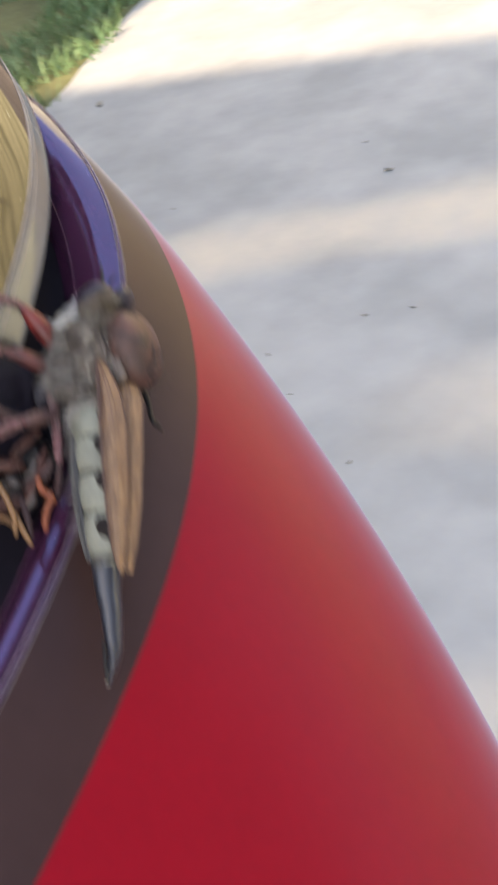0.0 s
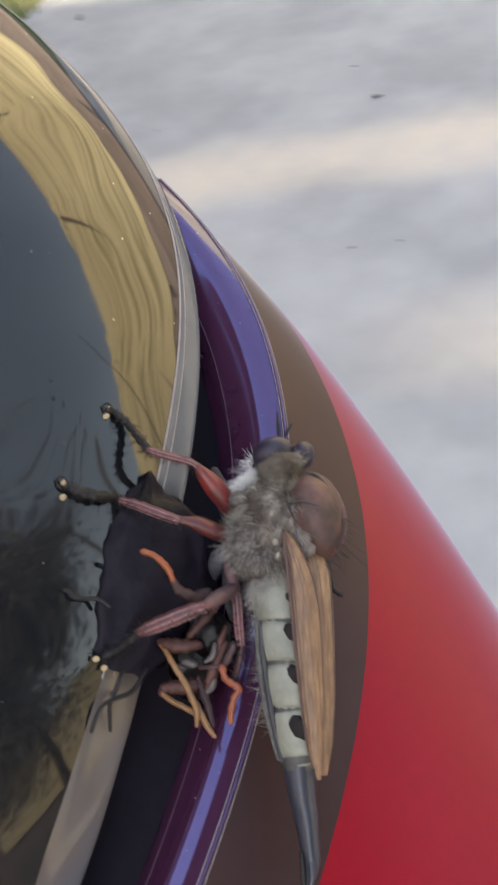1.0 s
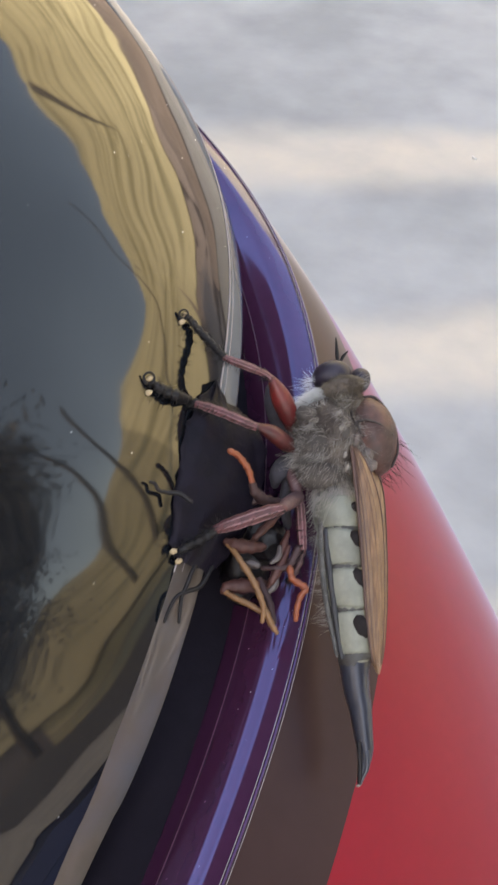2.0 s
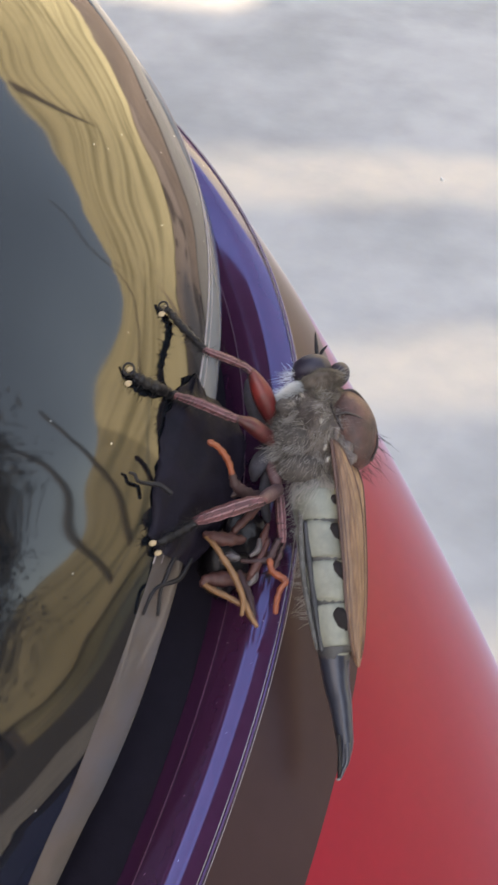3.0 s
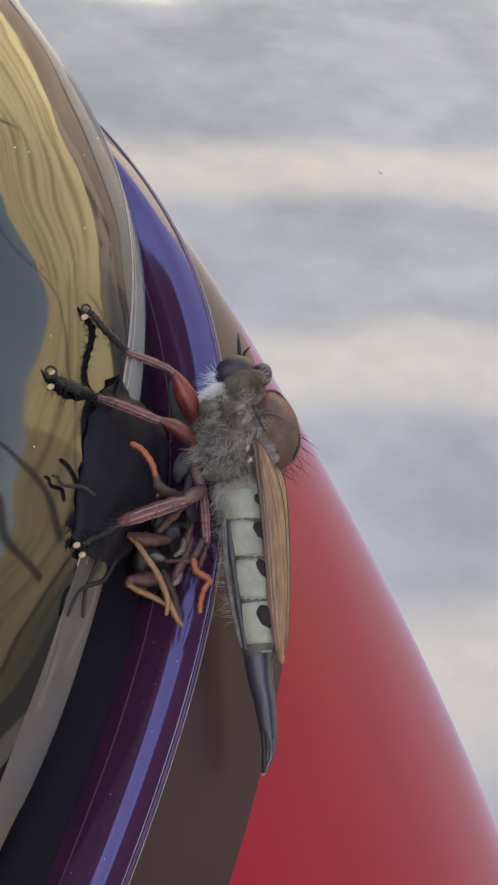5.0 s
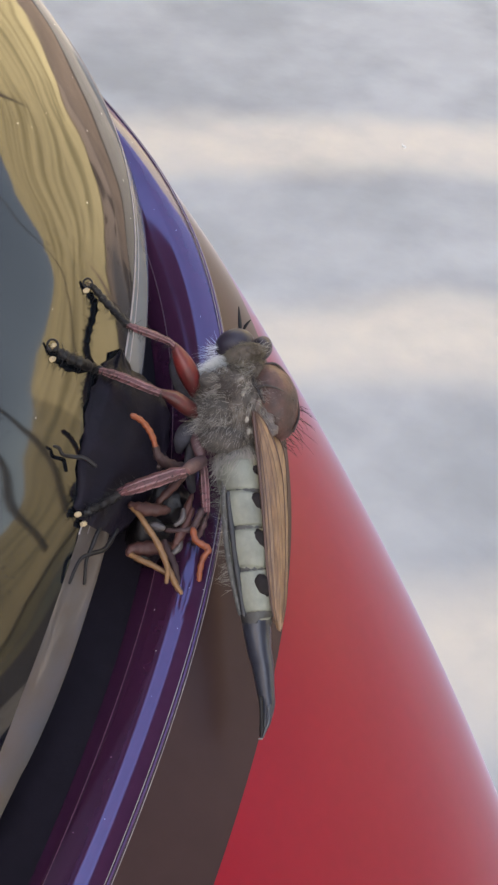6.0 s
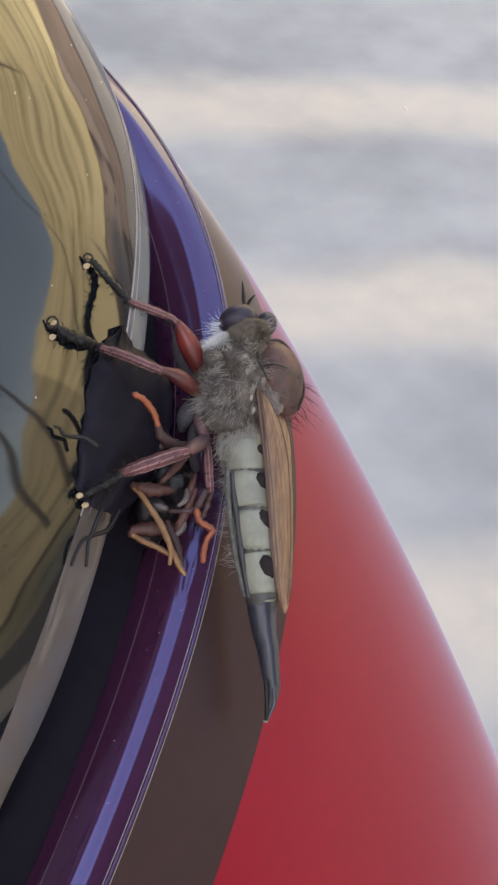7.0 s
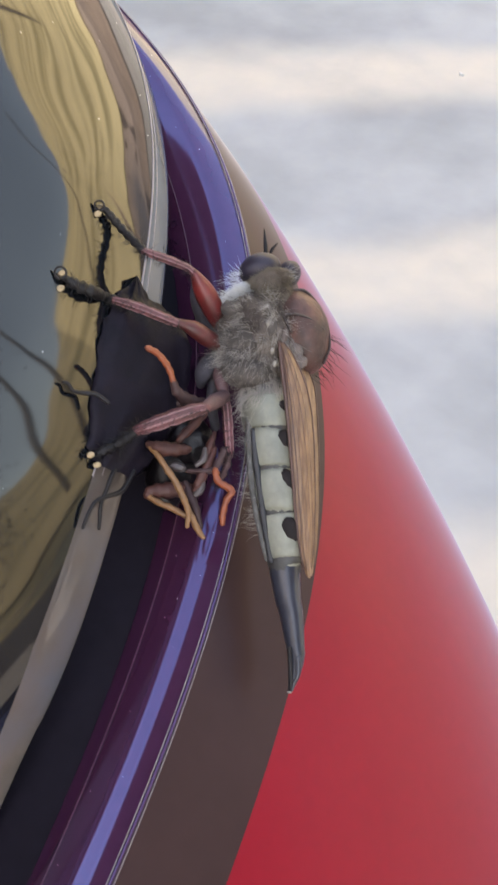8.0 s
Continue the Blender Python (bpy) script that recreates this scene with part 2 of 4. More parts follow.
def concrete_material():
    """Worn concrete with fine grit, stains, and soft bands of sunlight painted in."""
    m = material("worn concrete", (0.333, 0.337, 0.352), 0.9, vary=0.11, scale=13, bump=0.07, bump_scale=60, tint=(0.262, 0.268, 0.284), tint_scale=3.4)
    nt = m.node_tree
    b = nt.nodes["Principled BSDF"]
    under = b.inputs["Base Color"].links[0].from_socket
    co = nt.nodes.new("ShaderNodeTexCoord")
    sep = nt.nodes.new("ShaderNodeSeparateXYZ")
    nt.links.new(co.outputs["Object"], sep.inputs[0])
    warp = nt.nodes.new("ShaderNodeTexNoise")
    warp.inputs["Scale"].default_value = 2.2
    warp.inputs["Detail"].default_value = 5.0
    nt.links.new(co.outputs["Object"], warp.inputs["Vector"])

    def op(kind, a, c):
        n = nt.nodes.new("ShaderNodeMath")
        n.operation = kind
        for k, v in enumerate((a, c)):
            if isinstance(v, (int, float)):
                n.inputs[k].default_value = v
            else:
                nt.links.new(v, n.inputs[k])
        return n.outputs[0]

    across = op("SUBTRACT", sep.outputs["Y"], op("MULTIPLY", sep.outputs["X"], 0.07))
    across = op("ADD", across, op("MULTIPLY", op("SUBTRACT", warp.outputs["Fac"], 0.5), 0.20))
    wave = op("COSINE", op("MULTIPLY", op("SUBTRACT", across, 1.74), 2 * math.pi / 0.56), 0.0)
    near = op("LESS_THAN", across, 2.0)
    # sunlight lying in soft bands on the drive, painted into its colour
    sun_band = nt.nodes.new("ShaderNodeMapRange")
    sun_band.interpolation_type = "SMOOTHSTEP"
    sun_band.inputs["From Min"].default_value = -0.1
    sun_band.inputs["From Max"].default_value = 1.15
    nt.links.new(wave, sun_band.inputs["Value"])
    speck = nt.nodes.new("ShaderNodeTexNoise")
    speck.inputs["Scale"].default_value = 14.0
    speck.inputs["Detail"].default_value = 6.0
    nt.links.new(co.outputs["Object"], speck.inputs["Vector"])
    patch = nt.nodes.new("ShaderNodeTexNoise")
    patch.inputs["Scale"].default_value = 0.55
    patch.inputs["Detail"].default_value = 2.0
    nt.links.new(co.outputs["Object"], patch.inputs["Vector"])
    here = nt.nodes.new("ShaderNodeVectorMath")
    here.operation = "DISTANCE"
    here.inputs[1].default_value = (0.0, 1.2, 0.0)
    nt.links.new(co.outputs["Object"], here.inputs[0])
    fade = nt.nodes.new("ShaderNodeMapRange")
    fade.interpolation_type = "SMOOTHSTEP"
    fade.inputs["From Min"].default_value = 1.0
    fade.inputs["From Max"].default_value = 2.0
    fade.inputs["To Min"].default_value = 1.0
    fade.inputs["To Max"].default_value = 0.0
    nt.links.new(op("ADD", here.outputs["Value"], op("MULTIPLY", op("SUBTRACT", patch.outputs["Fac"], 0.5), 1.5)), fade.inputs["Value"])
    band_reach = nt.nodes.new("ShaderNodeMapRange")
    band_reach.interpolation_type = "SMOOTHSTEP"
    band_reach.inputs["From Min"].default_value = -0.35
    band_reach.inputs["From Max"].default_value = 0.10
    nt.links.new(op("ADD", sep.outputs["X"], op("MULTIPLY", op("GREATER_THAN", across, 1.45), 9.0)), band_reach.inputs["Value"])
    fac = op("MULTIPLY", op("MULTIPLY", op("MULTIPLY", sun_band.outputs[0], op("MULTIPLY", fade.outputs[0], band_reach.outputs[0])), near), op("ADD", op("MULTIPLY", speck.outputs["Fac"], 0.9), 0.4))
    mix = nt.nodes.new("ShaderNodeMix")
    mix.data_type = "RGBA"
    mix.clamp_factor = True
    nt.links.new(fac, mix.inputs["Factor"])
    nt.links.new(under, mix.inputs["A"])
    mix.inputs["B"].default_value = (0.53, 0.465, 0.405, 1)
    nt.links.new(mix.outputs["Result"], b.inputs["Base Color"])
    return m


M_CONCRETE = concrete_material()


# Mesh helpers
def part(name, bm, mat, parent=None, label="", smooth=True):
    """One mesh object from a bmesh, under its thing or part."""
    me = bpy.data.meshes.new(name)
    bmesh.ops.recalc_face_normals(bm, faces=bm.faces[:])
    bm.to_mesh(me)
    bm.free()
    if smooth:
        me.polygons.foreach_set("use_smooth", [True] * len(me.polygons))
    me.materials.append(mat)
    ob = new(name, me)
    ob.parent = parent
    if label:
        ob["label"] = label
    return ob


def grid(rows, closed=False):
    """A bmesh through rows of points."""
    bm = bmesh.new()
    vs = [[bm.verts.new(p) for p in row] for row in rows]
    for a, b in zip(vs, vs[1:]):
        n = len(a)
        for k in range(n if closed else n - 1):
            j = (k + 1) % n
            bm.faces.new((a[k], a[j], b[j], b[k]))
    return bm


MM = 0.001


def spline(pts, steps=5):
    """Catmull-Rom through rows of numbers."""
    p = [np.array(q, float) for q in pts]
    p = [2 * p[0] - p[1]] + p + [2 * p[-1] - p[-2]]
    out = []
    for a, b, c, d in zip(p, p[1:], p[2:], p[3:]):
        for k in range(steps):
            t = k / steps
            out.append(0.5 * (2 * b + (c - a) * t + (2 * a - 5 * b + 4 * c - d) * t * t + (3 * b - a - 3 * c + d) * t**3))
    return out + [p[-2]]


def tube(pts, seg=10, bumpy=0.0, flat=1.0):
    """A round limb through (x, y, z, radius) in millimetres, with rounded ends."""
    line = spline(pts, 4)
    first, last = line[0], line[-1]

    def cap(end, inner):
        away = (end[:3] - inner[:3]) / max(np.linalg.norm(end[:3] - inner[:3]), 1e-6)
        return [np.r_[end[:3] + away * end[3] * s, end[3] * c] for s, c in ((0.5, 0.85), (0.85, 0.5), (0.98, 0.15))]

    line = cap(first, line[1])[::-1] + line + cap(last, line[-2])
    rows, side = [], None
    for k, q in enumerate(line):
        ahead = Vector(line[min(k + 1, len(line) - 1)][:3] - line[max(k - 1, 0)][:3]).normalized()
        side = ahead.orthogonal() if side is None else (side - ahead * side.dot(ahead))
        side.normalize()
        up = ahead.cross(side)
        r = max(q[3], 0.004) * (1 + bumpy * math.sin(k * 2.1))
        rows.append([(Vector(q[:3]) + (side * math.cos(a) + up * math.sin(a) * flat) * r) * MM for a in [2 * math.pi * j / seg for j in range(seg)]])
    bm = grid(rows, True)
    return bm


def blob(c, r, turn=0.0, rough=0.0, seg=28, rings=18):
    """An uneven ellipsoid: centre and radii in millimetres, turned clockwise as seen along y."""
    bm = bmesh.new()
    bmesh.ops.create_uvsphere(bm, u_segments=seg, v_segments=rings, radius=1)
    ca, sa = math.cos(radians(turn)), math.sin(radians(turn))
    for v in bm.verts:
        k = 1 + rough * noise.fractal(v.co * 2.3 + Vector(c), 1.0, 2.0, 3)
        x, y, z = v.co.x * r[0] * k, v.co.y * r[1] * k, v.co.z * r[2] * k
        v.co = Vector((c[0] + x * ca + z * sa, c[1] + y, c[2] - x * sa + z * ca)) * MM
    return bm


def hoop(c, r, wire, seg=22):
    """An open ring of wire, standing up towards -y: two claws closed to a loop."""
    pts = []
    for k in range(seg + 1):
        a = radians(-70 + 320 * k / seg)
        pts.append((c[0] + r * math.cos(a), c[1] - 0.12 * r * math.sin(a), c[2] + r * 1.05 * math.sin(a), wire * (1.6 if abs(k - seg / 2) > 7 else 1.0)))
    return tube(pts[::2], 6)


def hair(strands):
    """Tapering bent hairs: rows of (root, direction, length, width) in millimetres."""
    bm = bmesh.new()
    for root, way, length, width in strands:
        way = Vector(way).normalized()
        side = way.orthogonal().normalized()
        up = way.cross(side)
        droop = Vector((random.uniform(-1, 1), random.uniform(-1, 1), random.uniform(-1, 1))) * 0.5 * length
        last = None
        for s, w in ((0.0, 1.0), (0.55, 0.7), (1.0, 0.12)):
            p = Vector(root) + way * length * s + droop * s * s
            ring = [bm.verts.new((p + (side * math.cos(a) + up * math.sin(a)) * width * w) * MM) for a in (0.0, 2.094, 4.189)]
            if last:
                for j in range(3):
                    bm.faces.new((last[j], last[(j + 1) % 3], ring[(j + 1) % 3], ring[j]))
            last = ring
    return bm


def around(c, r, turn, count, length, width, lean, region):
    """Hairs on the ellipsoid of blob(): only where region(unit point) is true."""
    out, ca, sa = [], math.cos(radians(turn)), math.sin(radians(turn))
    while len(out) < count:
        u = Vector((random.gauss(0, 1), random.gauss(0, 1), random.gauss(0, 1))).normalized()
        if not region(u):
            continue
        x, y, z = u.x * r[0], u.y * r[1], u.z * r[2]
        if noise.noise(Vector((x, y, z)) * 1.15 + Vector(c)) < random.uniform(-0.75, 0.15):
            continue
        root = (c[0] + x * ca + z * sa, c[1] + y, c[2] - x * sa + z * ca)
        nx, ny, nz = u.x / r[0], u.y / r[1], u.z / r[2]
        way = Vector((nx * ca + nz * sa, ny, -nx * sa + nz * ca)).normalized() * 0.7 + Vector(lean) + noise.noise_vector(Vector(root) * 0.9) * 1.2 + Vector((random.gauss(0, 0.16), random.gauss(0, 0.16), random.gauss(0, 0.16)))
        out.append((root, way, length * random.uniform(0.6, 1.3), width))
    return out


# Ground, driveway, wall
def ridge(az):
    """Elevation, in degrees, of the hill's crest seen from the drive."""
    if az < -25 or az > 150:
        return 5.0
    base = float(np.interp(az, (-20, 5, 34, 48, 57, 65, 75, 82, 90, 105, 112, 150), (11, 33, 35, 32, 29.5, 26.5, 21.5, 17.5, 15, 13.5, 12.5, 8)))
    return base + 0.08 * base * noise.fractal(Vector((az * 0.09, 0, 7)), 1.0, 2.0, 3)


def bank(x, y):
    """Height of the land: flat round the drive, rising to a hillside ahead."""
    r, az = math.hypot(x, y), math.degrees(math.atan2(x, y))
    t = max(0.0, min(1.0, (r - 24) / 46))
    crest = 70 * math.tan(radians(ridge(az)))
    return crest * t**1.35 * (1.0 if r < 75 else max(0.15, 1.0 - (r - 75) / 120))


def meadow_material(name, dry, dark):
    """Dry grass with wavering darker swathes that follow the slope."""
    m = material(name, dry, 0.95, vary=0.12, scale=0.5, bump=0.4, bump_scale=6)
    nt = m.node_tree
    b = nt.nodes["Principled BSDF"]
    under = b.inputs["Base Color"].links[0].from_socket
    co = nt.nodes.new("ShaderNodeTexCoord")
    squash = nt.nodes.new("ShaderNodeMapping")
    squash.inputs["Scale"].default_value = (0.05, 0.05, 0.55)
    nt.links.new(co.outputs["Object"], squash.inputs["Vector"])
    n = nt.nodes.new("ShaderNodeTexNoise")
    n.inputs["Scale"].default_value = 1.0
    n.inputs["Detail"].default_value = 3.0
    n.inputs["Distortion"].default_value = 0.8
    nt.links.new(squash.outputs[0], n.inputs["Vector"])
    r = nt.nodes.new("ShaderNodeMapRange")
    r.inputs["From Min"].default_value = 0.47
    r.inputs["From Max"].default_value = 0.66
    nt.links.new(n.outputs["Fac"], r.inputs["Value"])
    mix = nt.nodes.new("ShaderNodeMix")
    mix.data_type = "RGBA"
    nt.links.new(r.outputs[0], mix.inputs["Factor"])
    nt.links.new(under, mix.inputs["A"])
    mix.inputs["B"].default_value = (*dark, 1)
    nt.links.new(mix.outputs["Result"], b.inputs["Base Color"])
    return m


M_MEADOW = meadow_material("dry meadow", (0.70, 0.64, 0.41), (0.35, 0.32, 0.19))
# copy of the meadow with weaker sunlight put into a darker colour
M_MEADOW_DIM = meadow_material("dimmed meadow", (0.44, 0.395, 0.25), (0.21, 0.20, 0.12))


def build_ground():
    radii = [0.0, 2, 4, 6, 9, 12, 16, 20, 24, 27, 30, 33, 36, 40, 44, 48, 52, 56, 60, 64, 68, 71, 75, 80, 110, 160, 260, 500, 1200, 3000]
    rows = []
    for r in radii:
        rows.append([(r * math.sin(a), r * math.cos(a), bank(r * math.sin(a), r * math.cos(a))) for a in [2 * math.pi * k / 120 for k in range(120)]])
    bm = grid(rows, True)
    bmesh.ops.remove_doubles(bm, verts=bm.verts[:], dist=1e-4)
    m = material("bare soil", (0.115, 0.095, 0.095), 0.95, vary=0.2, scale=0.4, bump=0.4, bump_scale=6, tint=(0.085, 0.07, 0.07), tint_scale=0.1)
    tagged(part("ground", bm, m), "bare mauve-brown soil rising to a hillside", "ground", kind="structure")
    # dry meadow on the upper slope
    def slope(az0, az1, steps):
        rows = []
        for az in np.linspace(az0, az1, steps):
            a = radians(float(az))
            low = min(float(np.interp(az, (44, 58, 77), (6.0, 5.5, 0.5))), ridge(az) * 0.6) + 0.8 * noise.noise(Vector((az * 0.2, 3, 0)))
            r0 = next(r for r in np.linspace(25, 70, 300) if r >= 69.5 or math.degrees(math.atan2(bank(r * math.sin(a), r * math.cos(a)) - 1, r)) > low)
            dist = [r0 + (71.5 - r0) * k / 25 for k in range(26)]
            rows.append([(r * math.sin(a), r * math.cos(a), bank(r * math.sin(a), r * math.cos(a)) + 0.35) for r in dist])
        return grid(rows)

    side = [[(r * math.sin(a), r * math.cos(a), bank(r * math.sin(a), r * math.cos(a)) + 0.02) for r in np.linspace(13, 36, 10)] for a in [radians(86 + 2 * k) for k in range(15)]]
    tagged(part("pasture", grid(side), M_MEADOW_DIM), "dry olive pasture beside the drive", "pasture", kind="structure")
    dirt = []
    for k in range(47):
        a, near = radians(-8 + 2 * k), float(np.interp(-8 + 2 * k, (50, 60), (22.5, 14.3)))
        dirt.append([(r * math.sin(a), r * math.cos(a), bank(r * math.sin(a), r * math.cos(a)) + 0.05) for r in np.linspace(near, 43 if k < 34 else 29, 12)])
    tagged(part("dirt_slope", grid(dirt), M_DIRT), "pale mauve dirt at the foot of the hill", "dirt slope", kind="structure")
    tagged(part("meadow", slope(-8, 77, 66), M_MEADOW), "sunlit dry yellow-olive meadow on a hillside", "meadow", kind="structure")
    tagged(part("dim_slope", slope(77, 128, 44), M_MEADOW_DIM), "side of the hill, its meadow colour darkened for weaker sun", "scrub slope", kind="structure")


def build_driveway():
    """One worn concrete slab beside the lawn; its edge is a little ragged."""
    rows = []
    xs = [-1.30 + 0.12 * k for k in range(25)] + [1.9, 3, 5, 8, 12]
    ys = [-3.4 + 0.1 * k for k in range(0, 110)] + [8, 10, 12.5]
    for y in ys:
        left = -1.23 + 0.14 * (y - 2.35) + 0.035 * noise.fractal(Vector((y * 2.1, 0, 0)), 1.0, 2.0, 4)
        rows.append([(max(x, left) if k else left, y, 0.012) for k, x in enumerate(xs)])
    bm = grid(rows)
    for f in [f for f in bm.faces if f.calc_area() < 1e-7]:
        bm.faces.remove(f)
    tagged(part("driveway", bm, M_CONCRETE), "pale grey worn concrete driveway, partly in shade", "driveway", kind="structure")
    # unseen asphalt beyond, added for lens and fender to mirror
    rows = []
    for d in range(5, 128, 3):
        a, near = radians(d), float(np.interp(d, (48, 74), (17.5, 13.0)))
        rows.append([(r * math.sin(a), r * math.cos(a), 0.02) for r in (near, near + 0.4, near + (4.0 if d < 60 else 0.9))])
    tagged(part("road", grid(rows), M_ROAD), "unseen dark asphalt road added beyond the driveway to be mirrored", "road", kind="structure")
    # dark strip added for a line the fender mirrors
    rows = [[(r * math.sin(a), r * math.cos(a), 0.017) for r in (4.9, 5.0, 5.12)] for a in [radians(d) for d in range(56, 112, 4)]]
    tagged(part("dark_strip", grid(rows), M_ROAD), "unseen dark strip added for the fender to mirror", "tar seam", kind="structure")
    # asphalt patch added for the dark band mirrored low in the lens
    rows = [[(r * math.sin(a), r * math.cos(a), 0.019) for r in (4.6 + 0.3 * noise.noise(Vector((d * 0.15, 0, 0))), 7, 10, 13.2)] for d, a in [(d, radians(d)) for d in range(86, 130, 2)]]
    tagged(part("road", grid(rows), M_ROAD), "unseen dark asphalt apron added beside the driveway to be mirrored", "road", kind="structure")
    # unseen bank beside the road, added for the dark band the lens mirrors
    rows = []
    for d in range(-14, 49, 2):
        a = radians(d)
        high = 20 * math.tan(radians(float(np.interp(d, (-14, 10, 22, 30, 38, 48), (8.5, 9.0, 8.0, 4.5, 2.0, 0.2))))) * (1 + 0.12 * noise.noise(Vector((d * 0.3, 1, 0)))) + 0.9
        rows.append([(r * math.sin(a), r * math.cos(a), h) for r, h in ((18.6, 0.015), (19.2, high * 0.6), (20.0, high), (20.8, high), (22.2, 0.015))])
    tagged(part("earth_bank", grid(rows), M_BANK), "unseen dark bank added for the lens to mirror", "earth bank", kind="structure")
    # lawn beside it
    rows = []
    for y in ys:
        left = -1.23 + 0.14 * (y - 2.35)
        rows.append([(left + 0.05, y, 0.006), (left - 0.3, y, 0.02), (left - 1.5, y, 0.02), (-9.0, y, 0.006)])
    tagged(part("lawn", grid(rows), M_LAWN), "patchy green and straw-coloured lawn", "lawn", kind="structure")


def build_grass():
    """Short tufts of grass along the drive's edge."""
    bm = bmesh.new()
    for _ in range(16000):
        y = random.uniform(1.7, 5.6)
        edge = -1.23 + 0.14 * (y - 2.35)
        x = edge - abs(random.gauss(0, 0.9)) + 0.03
        if noise.noise(Vector((x * 2.2, y * 2.2, 3))) < -0.12:
            continue
        a, h, w = random.uniform(0, 6.28), random.uniform(0.03, 0.085), random.uniform(0.0025, 0.005)
        side, tip = Vector((math.cos(a), math.sin(a), 0)) * w, Vector((random.gauss(0, 0.03), random.gauss(0, 0.03), h))
        p = Vector((x, y, 0.008))
        v = [bm.verts.new(q) for q in (p - side, p + side, p + tip * 0.6 + side * 0.6, p + tip * 0.6 - side * 0.6, p + tip + Vector((0, 0, -0.1 * h)))]
        bm.faces.new(v[:4])
        bm.faces.new((v[3], v[2], v[4]))
    tagged(part("grass", bm, M_BLADE, smooth=False), "short tufts of green grass going yellow", "grass", kind="stuff")


def wall(name, size, at, label, mat):
    bm = bmesh.new()
    bmesh.ops.create_cube(bm, size=1)
    for v in bm.verts:
        v.co = Vector((v.co.x * size[0], v.co.y * size[1], v.co.z * size[2]))
    tagged(part(name, bm, mat, smooth=False), label, "wall", kind="structure").matrix_world = at


def build_wall():
    """Unseen walls added behind the camera and beyond the lawn to shade the drive and darken reflections."""
    wall("wall_south", (14, 0.3, 6.11), pose(-7.20, -4.127, 3.055, 0, 0, -7.6), "plain unseen wall added to shade the drive", M_WALL)
    wall("wall_behind", (3.0, 0.3, 7.6), pose(-2.02, -5.15, 3.8, 0, 0, -9.6), "plain unseen wall added to shade the drive's right", M_WALL)
    wall("wall_west", (0.3, 8.5, 11.0), pose(-3.0, 3.75, 5.5), "dark unseen wall added for the flange to mirror", M_BOARD)


build_ground()
build_driveway()
build_grass()
build_wall()


def build_tree(height, spread, seed):
    """A tapered trunk with limbs and a crown of many leaves."""
    rng = random.Random(seed)
    root = new("tree")
    limbs = [[(0, 0, -0.2, 0.30), (0.1, 0.05, height * 0.3, 0.22), (0.0, 0.1, height * 0.62, 0.13), (0.1, 0, height * 0.9, 0.04)]]
    tips = []
    for k in range(11):
        a, z = k * 2.4 + rng.uniform(-0.4, 0.4), height * rng.uniform(0.36, 0.7)
        d = Vector((math.cos(a), math.sin(a), rng.uniform(0.2, 0.8))).normalized() * spread * rng.uniform(0.6, 1.0)
        limbs.append([(0.05, 0.05, z, 0.10), (d.x * 0.5, d.y * 0.5, z + d.z * 0.55, 0.06), (d.x, d.y, z + d.z, 0.02)])
        tips.append(Vector((d.x, d.y, z + d.z)))
    out = bmesh.new()
    for limb in limbs:
        piece = tube([(x * 1000, y * 1000, z * 1000, r * 1000) for x, y, z, r in limb], 8)
        me = bpy.data.meshes.new("limb")
        piece.to_mesh(me)
        piece.free()
        out.from_mesh(me)
        bpy.data.meshes.remove(me)
    part("trunk", out, M_BARK, root)
    bm = bmesh.new()
    centres = tips + [Vector((rng.gauss(0, spread * 0.42), rng.gauss(0, spread * 0.42), height * rng.uniform(0.22, 1.0))) for _ in range(90)]
    for c in centres:
        rad = spread * rng.uniform(0.22, 0.36)
        for _ in range(1100):
            p = c + Vector((rng.gauss(0, 1), rng.gauss(0, 1), rng.gauss(0, 0.8))) * rad * 0.6
            n = Vector((rng.gauss(0, 1), rng.gauss(0, 1), rng.gauss(0.6, 1))).normalized()
            s = n.orthogonal().normalized() * rng.uniform(0.10, 0.17)
            t = n.cross(s) * 0.6
            bm.faces.new([bm.verts.new(q) for q in (p - s, p - t, p + s, p + t)])
    part("crown", bm, M_LEAF, root, smooth=False)
    return root


# unseen tree added so that trim, flange and lens mirror something dark
TREE = tagged(build_tree(21.0, 7.4, 5), "unseen broad-leaved tree added to darken reflections, its crown dense to the ground", "tree")
TREE.matrix_world = pose(15.0, -7.6, 0, 0, 0, 70)


def build_pole(az, r, top_az, high, thick):
    """A tall weathered pole on the slope, leaning a little."""
    a, b = radians(az), radians(top_az)
    foot = Vector((r * math.sin(a), r * math.cos(a), bank(r * math.sin(a), r * math.cos(a)) - 0.4))
    lean = Vector((r * math.sin(b), r * math.cos(b), 0)) - Vector((foot.x, foot.y, 0))
    root = new("utility_pole")
    line = [(*(lean * t + Vector((0, 0, high * t))) * 1000, thick * (1 - 0.35 * t) * 1000) for t in (0, 0.3, 0.6, 0.85, 1.0)]
    part("shaft", tube(line, 10), M_POLE, root)
    root.matrix_world = Matrix.Translation(foot)
    return tagged(root, "tall weathered wooden pole leaning on the slope", "utility pole", "poles on the slope")


build_pole(87, 39, 81, 18.5, 0.42)
build_pole(93, 36, 90, 20.0, 0.40)
build_pole(71, 46, 58, 22.0, 0.20)


# The car's front corner. Its shapes lie in a frame tilted 45 degrees, in units of 2 cm.
TILT = pose(0, 0, 0.95, -45, 0, 0)
U = 0.02
BODY_C = np.array((-2.8042, -0.5474, 0.192))
BODY_M = np.array(((0.25654, -0.37769, 0.13902), (-0.37769, 0.84855, -0.19592), (0.13902, -0.19592, 0.10279)))
